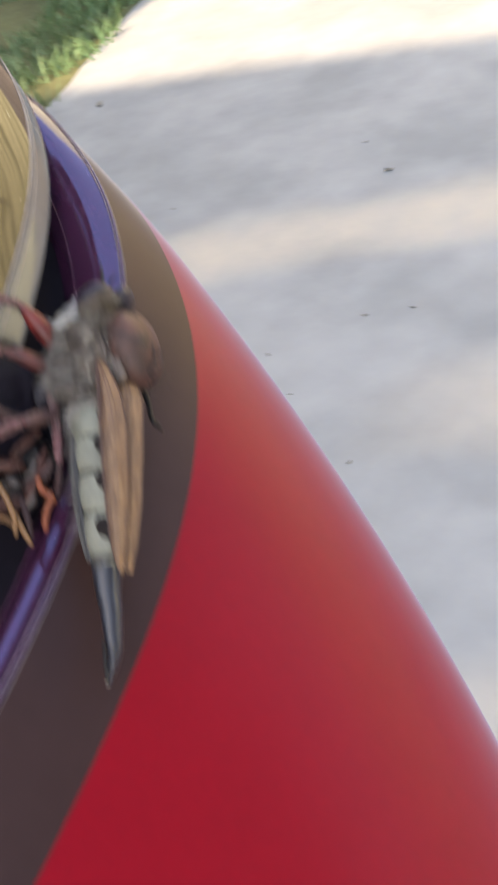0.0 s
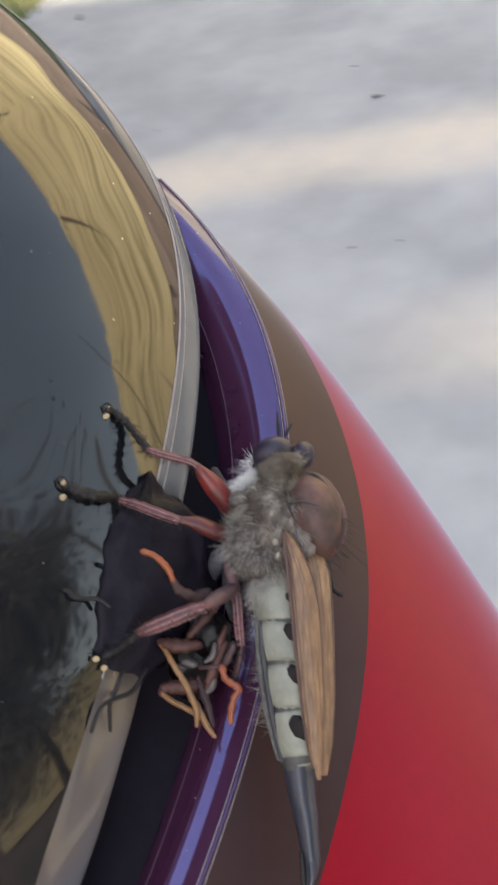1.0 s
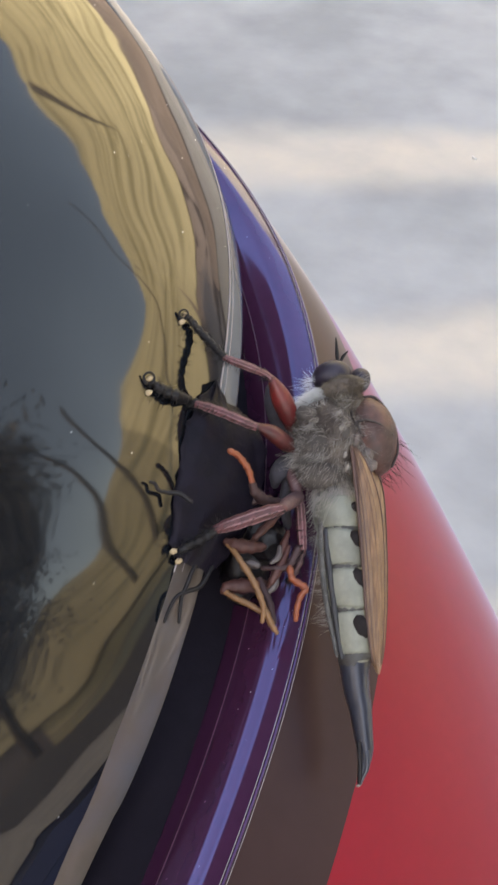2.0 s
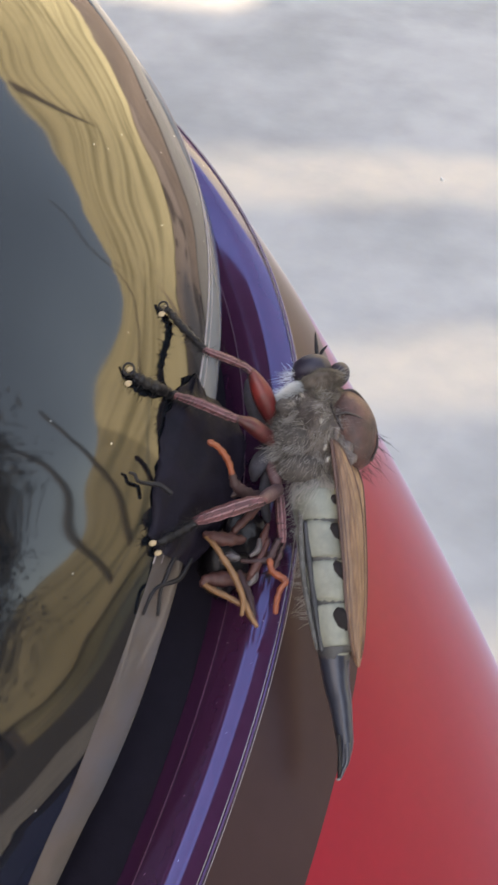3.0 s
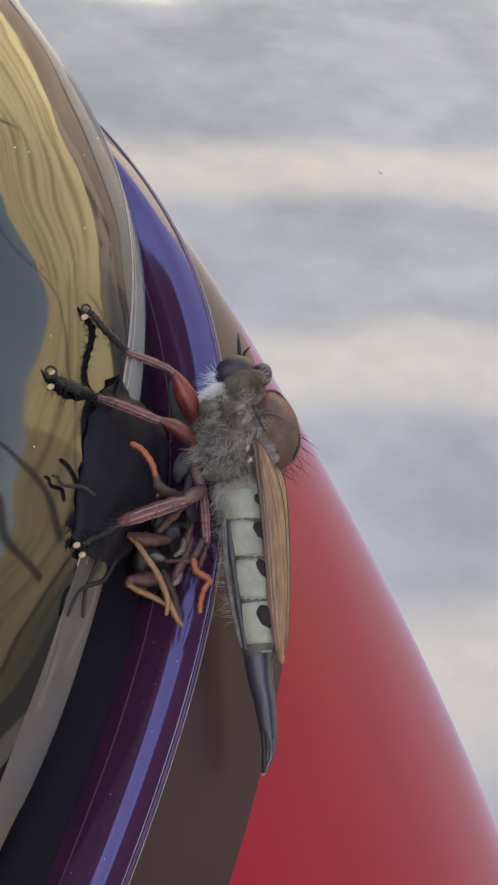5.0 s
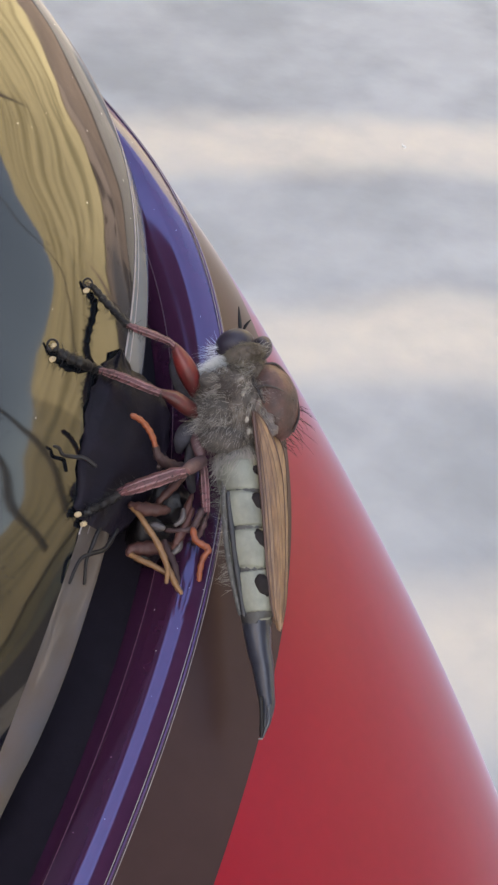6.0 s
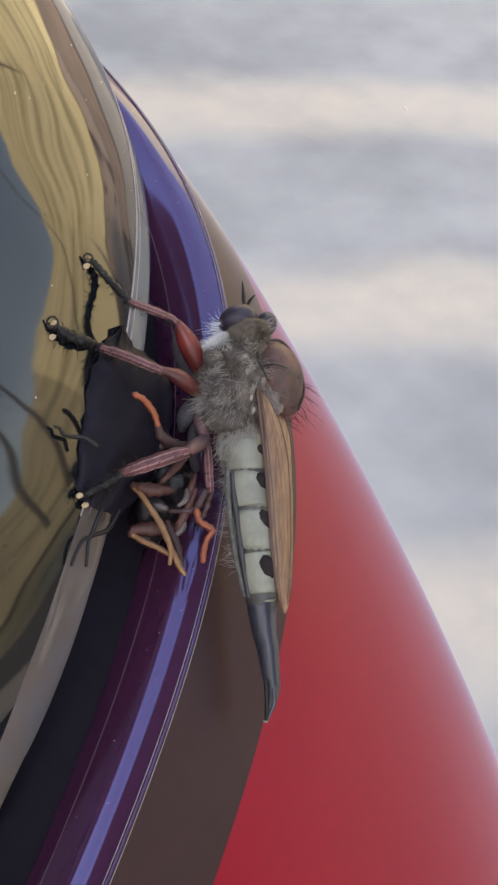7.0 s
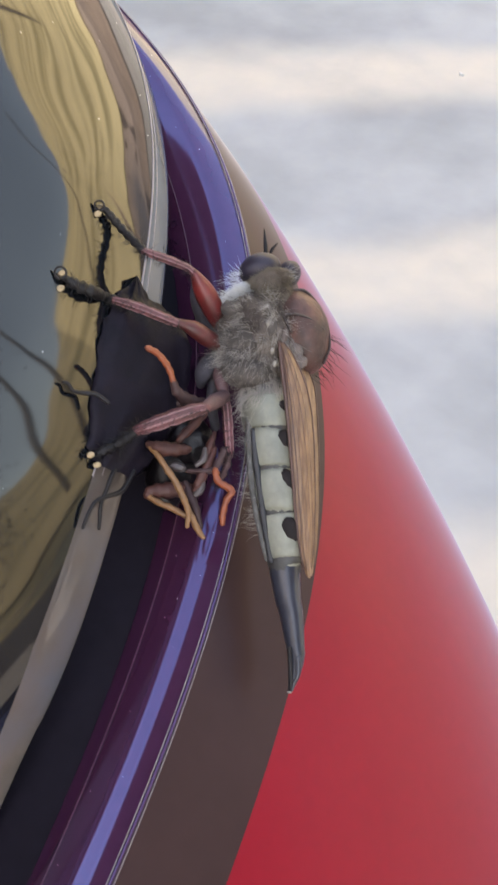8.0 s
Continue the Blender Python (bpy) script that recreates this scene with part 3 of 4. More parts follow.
LENS_C = np.array((-4.5071, -0.4164, 1.1363))
LENS_M = np.array(((0.08107, -0.08568, 0.03834), (-0.08568, 0.33882, -0.09522), (0.03834, -0.09522, 0.11225)))
EDGE = (0.00214, 0.00579, 0.32677, 0.21933)
SEAM = (0.00438, 0.34498, 0.38836)
RIM = (-0.00385, -0.00106, 0.0737, 0.04527, 0.16477)


def section(c, m, z):
    """Centre and half axes of the ellipsoid's cut at height z."""
    m2, d = m[:2, :2], z - c[2]
    lean = np.linalg.solve(m2, m[:2, 2] * d)
    k = 1 - (m[2, 2] * d * d - (m[:2, 2] * d) @ lean)
    if m is LENS_M and z < -0.9:
        k0 = 1 - 0.0823 * (-0.9 - c[2]) ** 2
        k = k0 * math.exp(-2 * 0.0823 * (-0.9 - c[2]) / k0 * (z + 0.9))
    return c[:2] - lean, np.linalg.inv(np.linalg.cholesky(m2).T) * math.sqrt(k)


def skin(c, m, z, a):
    """A point of the ellipsoid at height z and angle a, and its normal."""
    mid, axes = section(c, m, z)
    p = np.r_[mid + axes @ (math.cos(a), math.sin(a)), z]
    n = m @ (p - c)
    return p, n / np.linalg.norm(n)


def rail(c, m, curve, zs):
    """Points along a line on the skin, with the normal and the direction towards the lamp."""
    p, n = zip(*[skin(c, m, z, float(np.polyval(curve, z))) for z in zs])
    p, n = np.array(p), np.array(n)
    t = np.gradient(p, axis=0)
    t /= np.linalg.norm(t, axis=1)[:, None]
    return p, n, np.cross(n, t)


def build_car():
    car = new("car")

    def sag(z, k):
        """How far the far end of the fender falls away below its oval."""
        return (0.035 + 0.02 * k) * max(0.0, z - 1.25) ** 2 / 0.64

    def shell(z, a, k):
        q, m = skin(BODY_C, BODY_M, z, a)
        return (q - m * sag(z, k)) * U

    car.matrix_world = TILT
    zs = np.linspace(-2.5, 2.25, 150)
    down = np.array((0, math.sin(radians(45)), -math.cos(radians(45))))
    panel, strip = [], []
    for z in zs:
        e, s = float(np.polyval(EDGE, z)), float(np.polyval(SEAM, z))
        strip.append([shell(z, e + (s - e) * k / 8, k / 8) for k in range(9)])
        arc = [shell(z, s + (e + 1.75 - s) * k / 60, 1) for k in range(61)]
        q = arc[-1]
        arc += [q + down * 0.06, q + down * 0.30]
        panel.append(arc)
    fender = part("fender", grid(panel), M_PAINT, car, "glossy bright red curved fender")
    part("trim_strip", grid(strip), M_TRIM, fender, "gloss black strip along the fender's edge")
    # rolled edge falling into the gap
    p, n, b = rail(BODY_C, BODY_M, EDGE, zs)
    p = p - n * np.array([[sag(z, 0)] for z in zs])
    rows = []
    for k, z in enumerate(zs):
        u = max(0.0, min(1.0, (z + 0.25) / 1.0))
        tilts = [low * (1 - u) + high * u for low, high in zip((0, 52, 46, 20, 26, 70, 80), (0, 24, 31, 36, 43, 62, 72))]
        prof, a, d, s = [(0.0, 0.0)], 0.0, 0.0, 0.0
        while s < 0.27:
            tilt = radians(float(np.interp(s / 0.27, (0, 0.05, 0.25, 0.31, 0.40, 0.52, 1.0), tilts)))
            a, d, s = a + 0.006 * math.cos(tilt), d + 0.006 * math.sin(tilt), s + 0.006
            prof.append((a, d))
        prof += [(a + 0.01, d + 0.10), (a + 0.01, d + 0.30)]
        rows.append([(p[k] + b[k] * x - n[k] * y) * U for x, y in prof])
    flange = part("flange", grid(rows), M_FLANGE, car, "deep plum lacquered edge mirroring the blue sky")
    inner = [row[-2] for row in rows]
    beds = rows[10:140]
    # bead added to catch the sky as the edge's bright line
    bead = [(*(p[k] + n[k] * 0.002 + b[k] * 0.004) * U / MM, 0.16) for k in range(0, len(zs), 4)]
    part("edge_bead", tube(bead, 8), M_FLANGE, fender, "thin bead added along the strip's edge to mirror the sky")
    # highlights of the rounded edge, painted as fine pale tubes
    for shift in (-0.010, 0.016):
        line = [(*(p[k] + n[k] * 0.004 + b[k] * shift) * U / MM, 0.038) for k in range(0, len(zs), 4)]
        part("edge_line", tube(line, 6), M_LINE, fender, "fine pale line painted as the edge's highlight")
    # faint highlight of the flange's lip, painted as a plum tube
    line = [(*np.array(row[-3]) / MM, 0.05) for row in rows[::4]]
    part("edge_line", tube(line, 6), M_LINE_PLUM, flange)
    # headlamp lens with a rounded rim
    zl = np.linspace(-2.6, 3.7, 200)
    lp, ln, lb = rail(LENS_C, LENS_M, RIM, zl)
    rows, rims = [], []
    for k, z in enumerate(zl):
        r = float(np.polyval(RIM, z))
        wide = 0.085 * (0.62 + 0.38 * max(0.0, min(1.0, 0.4 - z)))
        row = []
        for j in range(101):
            back = 1.5 * (1 - j / 100) ** 1.3
            q, m = skin(LENS_C, LENS_M, z, r - wide - back)
            swell = noise.noise(Vector((z * 1.25, back * 2.4, 4.0))) + 0.35 * noise.noise(Vector((z * 3.1, back * 6.0, 9.0)))
            row.append((q + m * 0.024 * swell * min(1.0, back / 0.22)) * U)
        rows.append(row)
        band = []
        q0 = skin(LENS_C, LENS_M, z, r - wide)[0]
        for j in range(8):
            q, m = skin(LENS_C, LENS_M, z, r - wide + wide * (1.04 + 0.18 * max(0.0, min(1.0, z + 0.3))) * j / 7)
            band.append((q - m * (0.004 * (j > 0) + (0.01 + 0.09 * max(0.0, min(1.0, z + 0.2))) * np.linalg.norm(q - q0))) * U)
        foot = np.array(band[-1]) / U
        band += [(foot - lb[k] * RIM_R * math.sin(w) - ln[k] * RIM_R * (1 - math.cos(w))) * U for w in (0.4, 0.8, 1.2, 1.45)]
        band.append((foot - lb[k] * RIM_R - ln[k] * 0.27) * U)
        rims.append(band)
    lamp = part("headlamp", grid(rows), M_LENS, car, "smoked glossy convex headlamp lens")
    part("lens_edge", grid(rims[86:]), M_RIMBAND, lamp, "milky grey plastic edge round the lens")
    part("lens_edge", grid(rims[:87]), M_RIMLOW, lamp, "glossy plastic edge of the lens, mirrored sunlit concrete painted tan")
    # bright lines round the lens: painted highlights, thinning towards the bottom
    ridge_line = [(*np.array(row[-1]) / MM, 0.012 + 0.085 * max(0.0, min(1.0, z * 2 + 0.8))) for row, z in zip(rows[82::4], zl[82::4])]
    part("edge_bead", tube(ridge_line, 8), M_LINE, lamp, "fine pale line painted as the lens edge's highlight")
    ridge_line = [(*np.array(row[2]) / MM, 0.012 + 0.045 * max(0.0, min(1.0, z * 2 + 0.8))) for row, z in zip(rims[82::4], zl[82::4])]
    part("edge_bead", tube(ridge_line, 8), M_LINE, lamp, "fine pale line painted as the lens edge's highlight")
    rng, specks = random.Random(12), bmesh.new()
    spots = [(rng.choice(rows[40:180])[rng.randrange(40, 99)], 0.045) for _ in range(46)] + [(bed[q], 0.035) for bed, q in ((rng.choice(beds), rng.randrange(3, 40)) for _ in range(40))]
    for at, size in spots:
        bmesh.ops.create_icosphere(specks, subdivisions=1, radius=size * rng.uniform(0.5, 1.2) * MM, matrix=Matrix.Translation(Vector(at)))
    tagged(part("dust", specks, M_SPECK, lamp, "fine pale specks of dust"), kind="stuff")
    rows = rims
    # rubber in the gap between lamp and fender
    low, lows = np.array([row[-1] for row in rows]), []
    for k, z in enumerate(zs):
        j = int(np.argmin(abs(zl - z)))
        lows.append([np.array(inner[k]), np.array(inner[k]) * 0.5 + low[j] * 0.5 - n[k] * 0.02 * U, low[j]])
    part("gap_seal", grid(lows), M_SEAL, car, "black rubber seal deep in the gap")
    return car


RIM_R = 0.03
CAR = tagged(build_car(), "shiny red parked car with a smoked headlamp and black trim", "car")


def build_hull(car):
    """The rest of the car behind its front corner: hull, cabin and four wheels."""
    inv = TILT.inverted()

    def loft(rows, name, mat, label):
        return part(name, grid([[inv @ Vector(q) for q in row] for row in rows], True), mat, car, label)

    rows = []
    for y, top, tuck in ((0.02, 0.50, 0.30), (0.00, 0.78, 0.14), (-0.10, 0.875, 0.06), (-0.9, 0.93, 0.0), (-2.0, 0.96, 0.0), (-3.3, 0.94, 0.02), (-3.75, 0.86, 0.08), (-3.85, 0.55, 0.25)):
        left, right, low = -1.86 + tuck, -0.12 - tuck, 0.24
        r = 0.12
        rows.append([(right - r, y, top), (right - r * 0.3, y, top - r * 0.3), (right, y, top - r), (right + 0.03, y, 0.5), (right, y, low + 0.05), (right - 0.08, y, low), (left + 0.08, y, low), (left, y, low + 0.05), (left - 0.03, y, 0.5), (left, y, top - r), (left + r * 0.3, y, top - r * 0.3), (left + r, y, top), (-0.99, y, top + 0.03)])
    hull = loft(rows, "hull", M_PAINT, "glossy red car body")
    def ring(z, y0, y1, pad):
        return [(-0.12 - pad, y0, z), (-0.12 - pad, (y0 + y1) / 2, z), (-0.12 - pad, y1, z), (-0.99, y1 - 0.06, z), (-1.86 + pad, y1, z), (-1.86 + pad, (y0 + y1) / 2, z), (-1.86 + pad, y0, z), (-0.99, y0 + 0.10, z)]

    glass = [ring(*q) for q in ((0.92, -1.05, -3.55, 0.06), (1.05, -1.25, -3.45, 0.09), (1.30, -1.60, -3.15, 0.19), (1.40, -1.76, -2.99, 0.25))]
    loft(glass, "cabin", M_LENS, "dark glazed cabin")
    top = [ring(*q) for q in ((1.385, -1.72, -3.03, 0.225), (1.405, -1.74, -3.01, 0.235), (1.43, -1.82, -2.93, 0.28), (1.46, -2.1, -2.7, 0.45), (1.467, -2.36, -2.44, 0.82))]
    loft(top, "roof", M_PAINT, "glossy red car roof")
    tyre_row = [(0.20, -0.09), (0.27, -0.105), (0.315, -0.10), (0.333, -0.07), (0.333, 0.07), (0.315, 0.10), (0.27, 0.105), (0.20, 0.09)]
    rim_row = [(0.0, 0.05), (0.05, 0.06), (0.12, 0.03), (0.19, 0.075), (0.205, 0.085), (0.205, -0.085)]
    for x, y, turn in ((-0.24, -0.72, 90), (-1.74, -0.72, -90), (-0.24, -3.05, 90), (-1.74, -3.05, -90)):
        at = inv @ pose(x, y, 0.345, 0, turn, 0)
        tyre = part("tyre", grid([[at @ Vector((r * math.cos(a), r * math.sin(a), h)) for r, h in tyre_row] for a in [2 * math.pi * k / 40 for k in range(41)]]), M_TYRE, car, "black rubber tyre")
        part("rim", grid([[at @ Vector((r * math.cos(a), r * math.sin(a), h)) for r, h in rim_row] for a in [2 * math.pi * k / 40 for k in range(41)]]), M_RIM, tyre, "alloy rim")


build_hull(CAR)

# The robber fly with its prey
FLY_FRAME = TILT @ Matrix.Translation(Vector((-0.06530, -0.24422, 0.54331)) * U)
fly = tagged(new("robber_fly"), "large grey-brown robber fly with cream banded abdomen, clinging to the headlamp", "fly")
fly.matrix_world = FLY_FRAME
prey = tagged(new("captured_insect"), "dark brown insect with orange legs held by the fly", "insect")
prey.matrix_world = FLY_FRAME


def wing_part(left, right, thing):
    """A slightly arched membrane with raised lengthwise veins."""
    l, r = spline(left, 5), spline(right, 5)
    rows = []
    for a, b in zip(l, r):
        row = []
        for k in range(13):
            t = k / 12
            q = a * (1 - t) + b * t
            bulge = 0.5 * math.sin(math.pi * t) + 0.05 * math.sin(t * 21) + 0.05 * math.sin(t * 30 - len(rows) * 0.9)
            row.append(Vector((q[0], q[1] - bulge, q[2])) * MM)
        rows.append(row)
    bm = grid(rows)
    wing = part("wing", bm, M_WING, thing, "folded amber translucent wing")
    for t0, t1, w in ((0.08, 0.04, 0.19), (0.20, 0.30, 0.06), (0.26, 0.55, 0.026), (0.45, 0.86, 0.024), (0.62, 0.97, 0.024), (0.98, 0.98, 0.065), (0.20, 0.08, 0.022)):
        line = []
        for k in range(0, len(l), 3):
            t = t0 + (t1 - t0) * k / len(l)
            q = l[k] * (1 - t) + r[k] * t
            line.append((q[0], q[1] - 0.5 * math.sin(math.pi * t) - 0.05 - 0.05 * math.sin(t * 21), q[2], w * (1 - 0.75 * k / len(l))))
        part("vein", tube(line, 6), M_VEIN, wing)


# robber fly: body
thorax = part("thorax", blob((-1.53, 1.71, -0.34), (3.1, 2.74, 3.72), -8, 0.06), M_FUZZ, fly, "grey-brown furry thorax")
shield = part("thorax_shield", blob((1.96, 2.65, 0.29), (2.35, 2.92, 3.45), -14, 0.02), M_SHIELD, fly, "bald brown domed back shield")
part("shoulder_ridge", blob((0.11, 1.78, 2.73), (1.15, 1.15, 1.15), -20, 0.05), M_FUZZ, thorax)
part("side_plate", blob((-3.04, 0.52, 1.51), (1.42, 0.97, 0.88), 28, 0.08), M_FUZZ_DARK, thorax)
part("side_plate", blob((-2.66, -0.19, -0.81), (1.86, 1.15, 1.33), 10, 0.1), M_FUZZ_DARK, thorax)
part("side_plate", blob((-2.23, -0.29, -3.10), (2.04, 1.5, 1.15), 5, 0.1), M_FUZZ_DARK, thorax)
part("side_plate", blob((-0.49, -0.26, 0.27), (0.62, 0.62, 1.33), -6, 0.12), M_FUZZ_DARK, thorax)
part("waist", blob((-0.85, 0.21, -4.89), (1.68, 1.5, 1.59), 0, 0.1), M_FUZZ_PALE, thorax)
head = part("head", blob((-0.68, 3.47, 4.04), (1.68, 1.5, 1.06), -14, 0.08), M_HEADFUZZ, fly, "olive-brown furry head")
part("neck", blob((-0.98, 2.40, 2.81), (1.95, 1.59, 1.06), -10, 0.08), M_FUZZ, head)
part("eye", blob((-1.30, 3.00, 5.18), (1.72, 1.36, 1.36), -20, 0), M_EYE, head, "large glossy black compound eye")
part("eye", blob((1.02, 3.47, 4.97), (0.93, 1.24, 1.11), 20, 0), M_EYE, head, "large glossy black compound eye")
part("face", blob((-0.62, 1.85, 4.08), (2.0, 1.12, 0.98), -23, 0.14), M_HEADFUZZ, head, "olive-brown furry face below the eye")
part("antenna", tube([(-0.84, 3.55, 6.29, 0.146), (-0.90, 3.74, 7.13, 0.182), (-0.96, 3.87, 7.75, 0.137), (-1.04, 4.06, 8.59, 0.0452)], 6), M_BLACK, head)
part("antenna", tube([(-0.51, 4.43, 6.64, 0.118), (-0.33, 4.53, 7.08, 0.146), (0.05, 4.63, 7.54, 0.0544)], 6), M_BLACK, head)
part("haltere", blob((-0.68, -0.85, 0.75), (0.16, 0.18, 0.27), 15, 0), M_PALE, thorax)
part("haltere", blob((-0.33, -1.52, -1.41), (0.16, 0.18, 0.27), 15, 0), M_PALE, thorax)
part("haltere", blob((-0.13, -1.64, -2.40), (0.16, 0.18, 0.27), 15, 0), M_PALE, thorax)
part("suture", tube([(0.18, 0.36, 2.17, 0.109), (0.49, -0.12, 1.37, 0.118), (1.31, -0.18, 1.53, 0.109), (2.50, 0.05, 1.22, 0.0993), (3.66, 0.68, 0.46, 0.0901)], 6), M_SUTURE, shield)
part("suture", tube([(0.49, -0.12, 1.37, 0.118), (0.87, -0.39, 0.59, 0.118), (1.15, -0.49, 0.13, 0.0993)], 6), M_SUTURE, shield)
part("suture", tube([(0.92, 1.53, 3.39, 0.0993), (2.11, 1.76, 3.55, 0.108), (3.09, 1.76, 2.65, 0.108), (3.95, 1.83, 1.12, 0.108), (4.27, 1.62, -0.75, 0.108), (3.81, 1.31, -2.18, 0.0993)], 6), M_SUTURE, shield)
for _at, _size, _lean in (((1.10, 0.25, -0.61), (0.42, 0.3, 0.62), 25), ((1.60, 0.05, -1.40), (0.50, 0.3, 0.75), -15), ((2.25, 0.35, -0.91), (0.34, 0.28, 0.52), 20), ((1.82, -0.05, -2.16), (0.55, 0.3, 0.62), 40), ((0.62, -0.30, -0.2), (0.26, 0.24, 0.7), 10)):
    part("wing_root", blob(_at, _size, _lean, 0.25), M_LOBE, shield)
# robber fly: abdomen
abdomen = part("abdomen", tube([(-0.85, 0.61, -4.43, 1.62), (-0.64, 0.16, -5.81, 1.84), (-0.24, -0.39, -7.71, 1.88), (0.08, -1.05, -10.55, 1.84), (0.55, -1.76, -13.65, 1.7), (0.97, -2.58, -17.29, 1.35), (1.11, -2.68, -17.72, 1.12)], 16), M_ABDARK, fly, "segmented abdomen")
part("abdomen_plate", tube([(-0.84, 0.30, -5.02, 1.71), (-0.81, 0.22, -5.30, 1.91), (-0.59, -0.09, -6.28, 2.02), (-0.37, -0.34, -7.25, 1.95), (-0.34, -0.41, -7.53, 1.75)], 20), M_CREAM, abdomen, "cream abdominal plate")
part("abdomen_plate", tube([(-0.33, -0.48, -7.75, 1.8), (-0.32, -0.56, -8.02, 2), (-0.11, -0.84, -9.08, 2.06), (0.09, -1.04, -10.13, 1.95), (0.12, -1.10, -10.40, 1.75)], 20), M_CREAM, abdomen, "cream abdominal plate")
part("abdomen_plate", tube([(0.12, -1.16, -10.67, 1.75), (0.15, -1.23, -10.94, 1.95), (0.33, -1.52, -12.09, 2), (0.52, -1.75, -13.24, 1.86), (0.54, -1.80, -13.52, 1.66)], 20), M_CREAM, abdomen, "cream abdominal plate")
part("abdomen_plate", tube([(0.59, -1.87, -13.82, 1.57), (0.62, -1.93, -14.08, 1.77), (0.77, -2.28, -15.46, 1.7), (0.93, -2.56, -16.84, 1.46), (0.96, -2.62, -17.10, 1.26)], 20), M_CREAM, abdomen, "cream abdominal plate")
part("abdomen_stripe", tube([(-1.65, -1.81, -7.50, 0.209), (-1.59, -2.04, -8.03, 0.223), (-1.48, -2.34, -9.14, 0.236), (-1.22, -2.70, -10.90, 0.236), (-0.90, -3.06, -12.96, 0.236), (-0.54, -3.32, -15.07, 0.223), (-0.12, -3.47, -17.09, 0.223)], 8), M_STRIPE, abdomen, "dark grey side stripe")
part("abdomen_margin", tube([(-2.00, -0.38, -4.68, 0.315), (-1.98, -0.84, -5.82, 0.315), (-1.90, -1.49, -7.71, 0.314), (-1.80, -2.09, -10.29, 0.269), (-1.42, -2.60, -12.94, 0.246), (-0.92, -2.99, -15.12, 0.224), (-0.43, -3.22, -17.05, 0.179)], 8), M_FUZZ_PALE, abdomen, "pale grey downy margin")
part("abdomen_spot", blob((0.69, -2.30, -8.13), (0.72, 0.34, 0.80), -20, 0.12), M_BLACKSPOT, abdomen)
part("abdomen_spot", blob((0.97, -2.96, -11.18), (0.74, 0.34, 0.92), -20, 0.12), M_BLACKSPOT, abdomen)
part("abdomen_spot", blob((1.22, -3.61, -14.77), (0.74, 0.34, 1.00), -20, 0.12), M_BLACKSPOT, abdomen)
part("abdomen_spot", blob((0.62, -1.55, -5.49), (0.44, 0.27, 0.4), -20, 0.12), M_BLACKSPOT, abdomen)
tail = part("ovipositor", tube([(0.88, -2.56, -17.21, 1.21), (1.03, -2.87, -18.46, 1.12), (1.23, -3.25, -19.95, 0.986), (1.42, -3.44, -20.72, 0.919), (1.52, -3.56, -21.23, 0.874), (1.81, -4.09, -23.34, 0.694), (1.91, -4.25, -23.96, 0.626), (1.87, -4.46, -24.79, 0.493), (1.70, -4.64, -25.51, 0.358)], 14), M_TAIL, fly, "glossy blue-black tapering tail")
part("tail_valve", tube([(1.31, -4.81, -23.40, 0.157), (1.42, -5.03, -24.67, 0.157), (1.47, -4.97, -25.87, 0.179), (1.45, -4.86, -26.42, 0.135)], 8), M_BLACK, tail)
part("tail_valve", tube([(2.01, -4.68, -24.08, 0.268), (1.99, -4.84, -25.15, 0.246), (1.74, -4.83, -25.90, 0.179), (1.58, -4.87, -26.46, 0.112)], 8), M_TAIL, tail)
part("tail_tip", blob((1.41, -4.90, -26.60), (0.18, 0.13, 0.09), 0, 0), M_PALE, tail)
# robber fly: wings
wing_a_l = [(0.20, -0.55, -0.75), (0.26, -0.99, -1.88), (0.58, -1.79, -4.82), (0.93, -2.65, -7.93), (1.26, -3.17, -11.02), (1.59, -3.56, -14.09), (2.01, -3.83, -16.50), (2.50, -3.94, -18.12)]
wing_a_r = [(0.52, -0.62, -0.75), (1.41, -0.98, -1.84), (2.58, -1.27, -4.76), (2.98, -1.93, -7.90), (3.12, -2.47, -11.03), (3.12, -3.03, -14.12), (3.01, -3.53, -16.52), (2.82, -3.94, -18.28)]
wing_part(wing_a_l, wing_a_r, fly)
wing_b_l = [(1.07, 1.27, -1.66), (1.04, 0.6, -3.2), (1.03, -0.17, -5.72), (1.35, -1.05, -8.89), (1.58, -1.66, -12.03), (1.71, -2.18, -14.69), (1.82, -2.57, -16.67), (2.57, -2.84, -18.11)]
wing_b_r = [(1.88, 2.04, -1.77), (2.98, 1.56, -3.38), (3.36, 0.84, -5.70), (3.52, -0.05, -8.91), (3.59, -0.87, -12.07), (3.51, -1.59, -14.74), (3.34, -2.18, -16.71), (3.02, -2.68, -18.31)]
wing_part(wing_b_l, wing_b_r, fly)
# robber fly: legs
def shin(path, thing):
    """A dusky shin with pale ridges running along it."""
    part("shin", tube(path, 10, bumpy=0.06), M_PINK, thing)
    way = (Vector(path[-1][:3]) - Vector(path[0][:3])).normalized()
    out = Vector((0, -1, 0))
    out = (out - way * out.dot(way)).normalized()
    side = way.cross(out)
    for turn in (-62, -14, 34):
        off = out * math.cos(radians(turn)) + side * math.sin(radians(turn))
        part("shin_stripe", tube([(*(Vector(q[:3]) + off * q[3] * 0.90), q[3] * 0.16) for q in path], 7, bumpy=0.2), M_SHINPALE, thing)


leg = part("leg", tube([(-4.52, 1.57, 0.80, 0.56), (-4.98, 1.06, 1.93, 0.84), (-5.63, 0.33, 3.11, 0.82), (-6.21, -0.37, 4.10, 0.50), (-6.44, -0.45, 4.49, 0.314)], 10), M_RED, fly, "leg with a red thigh and pink shin")
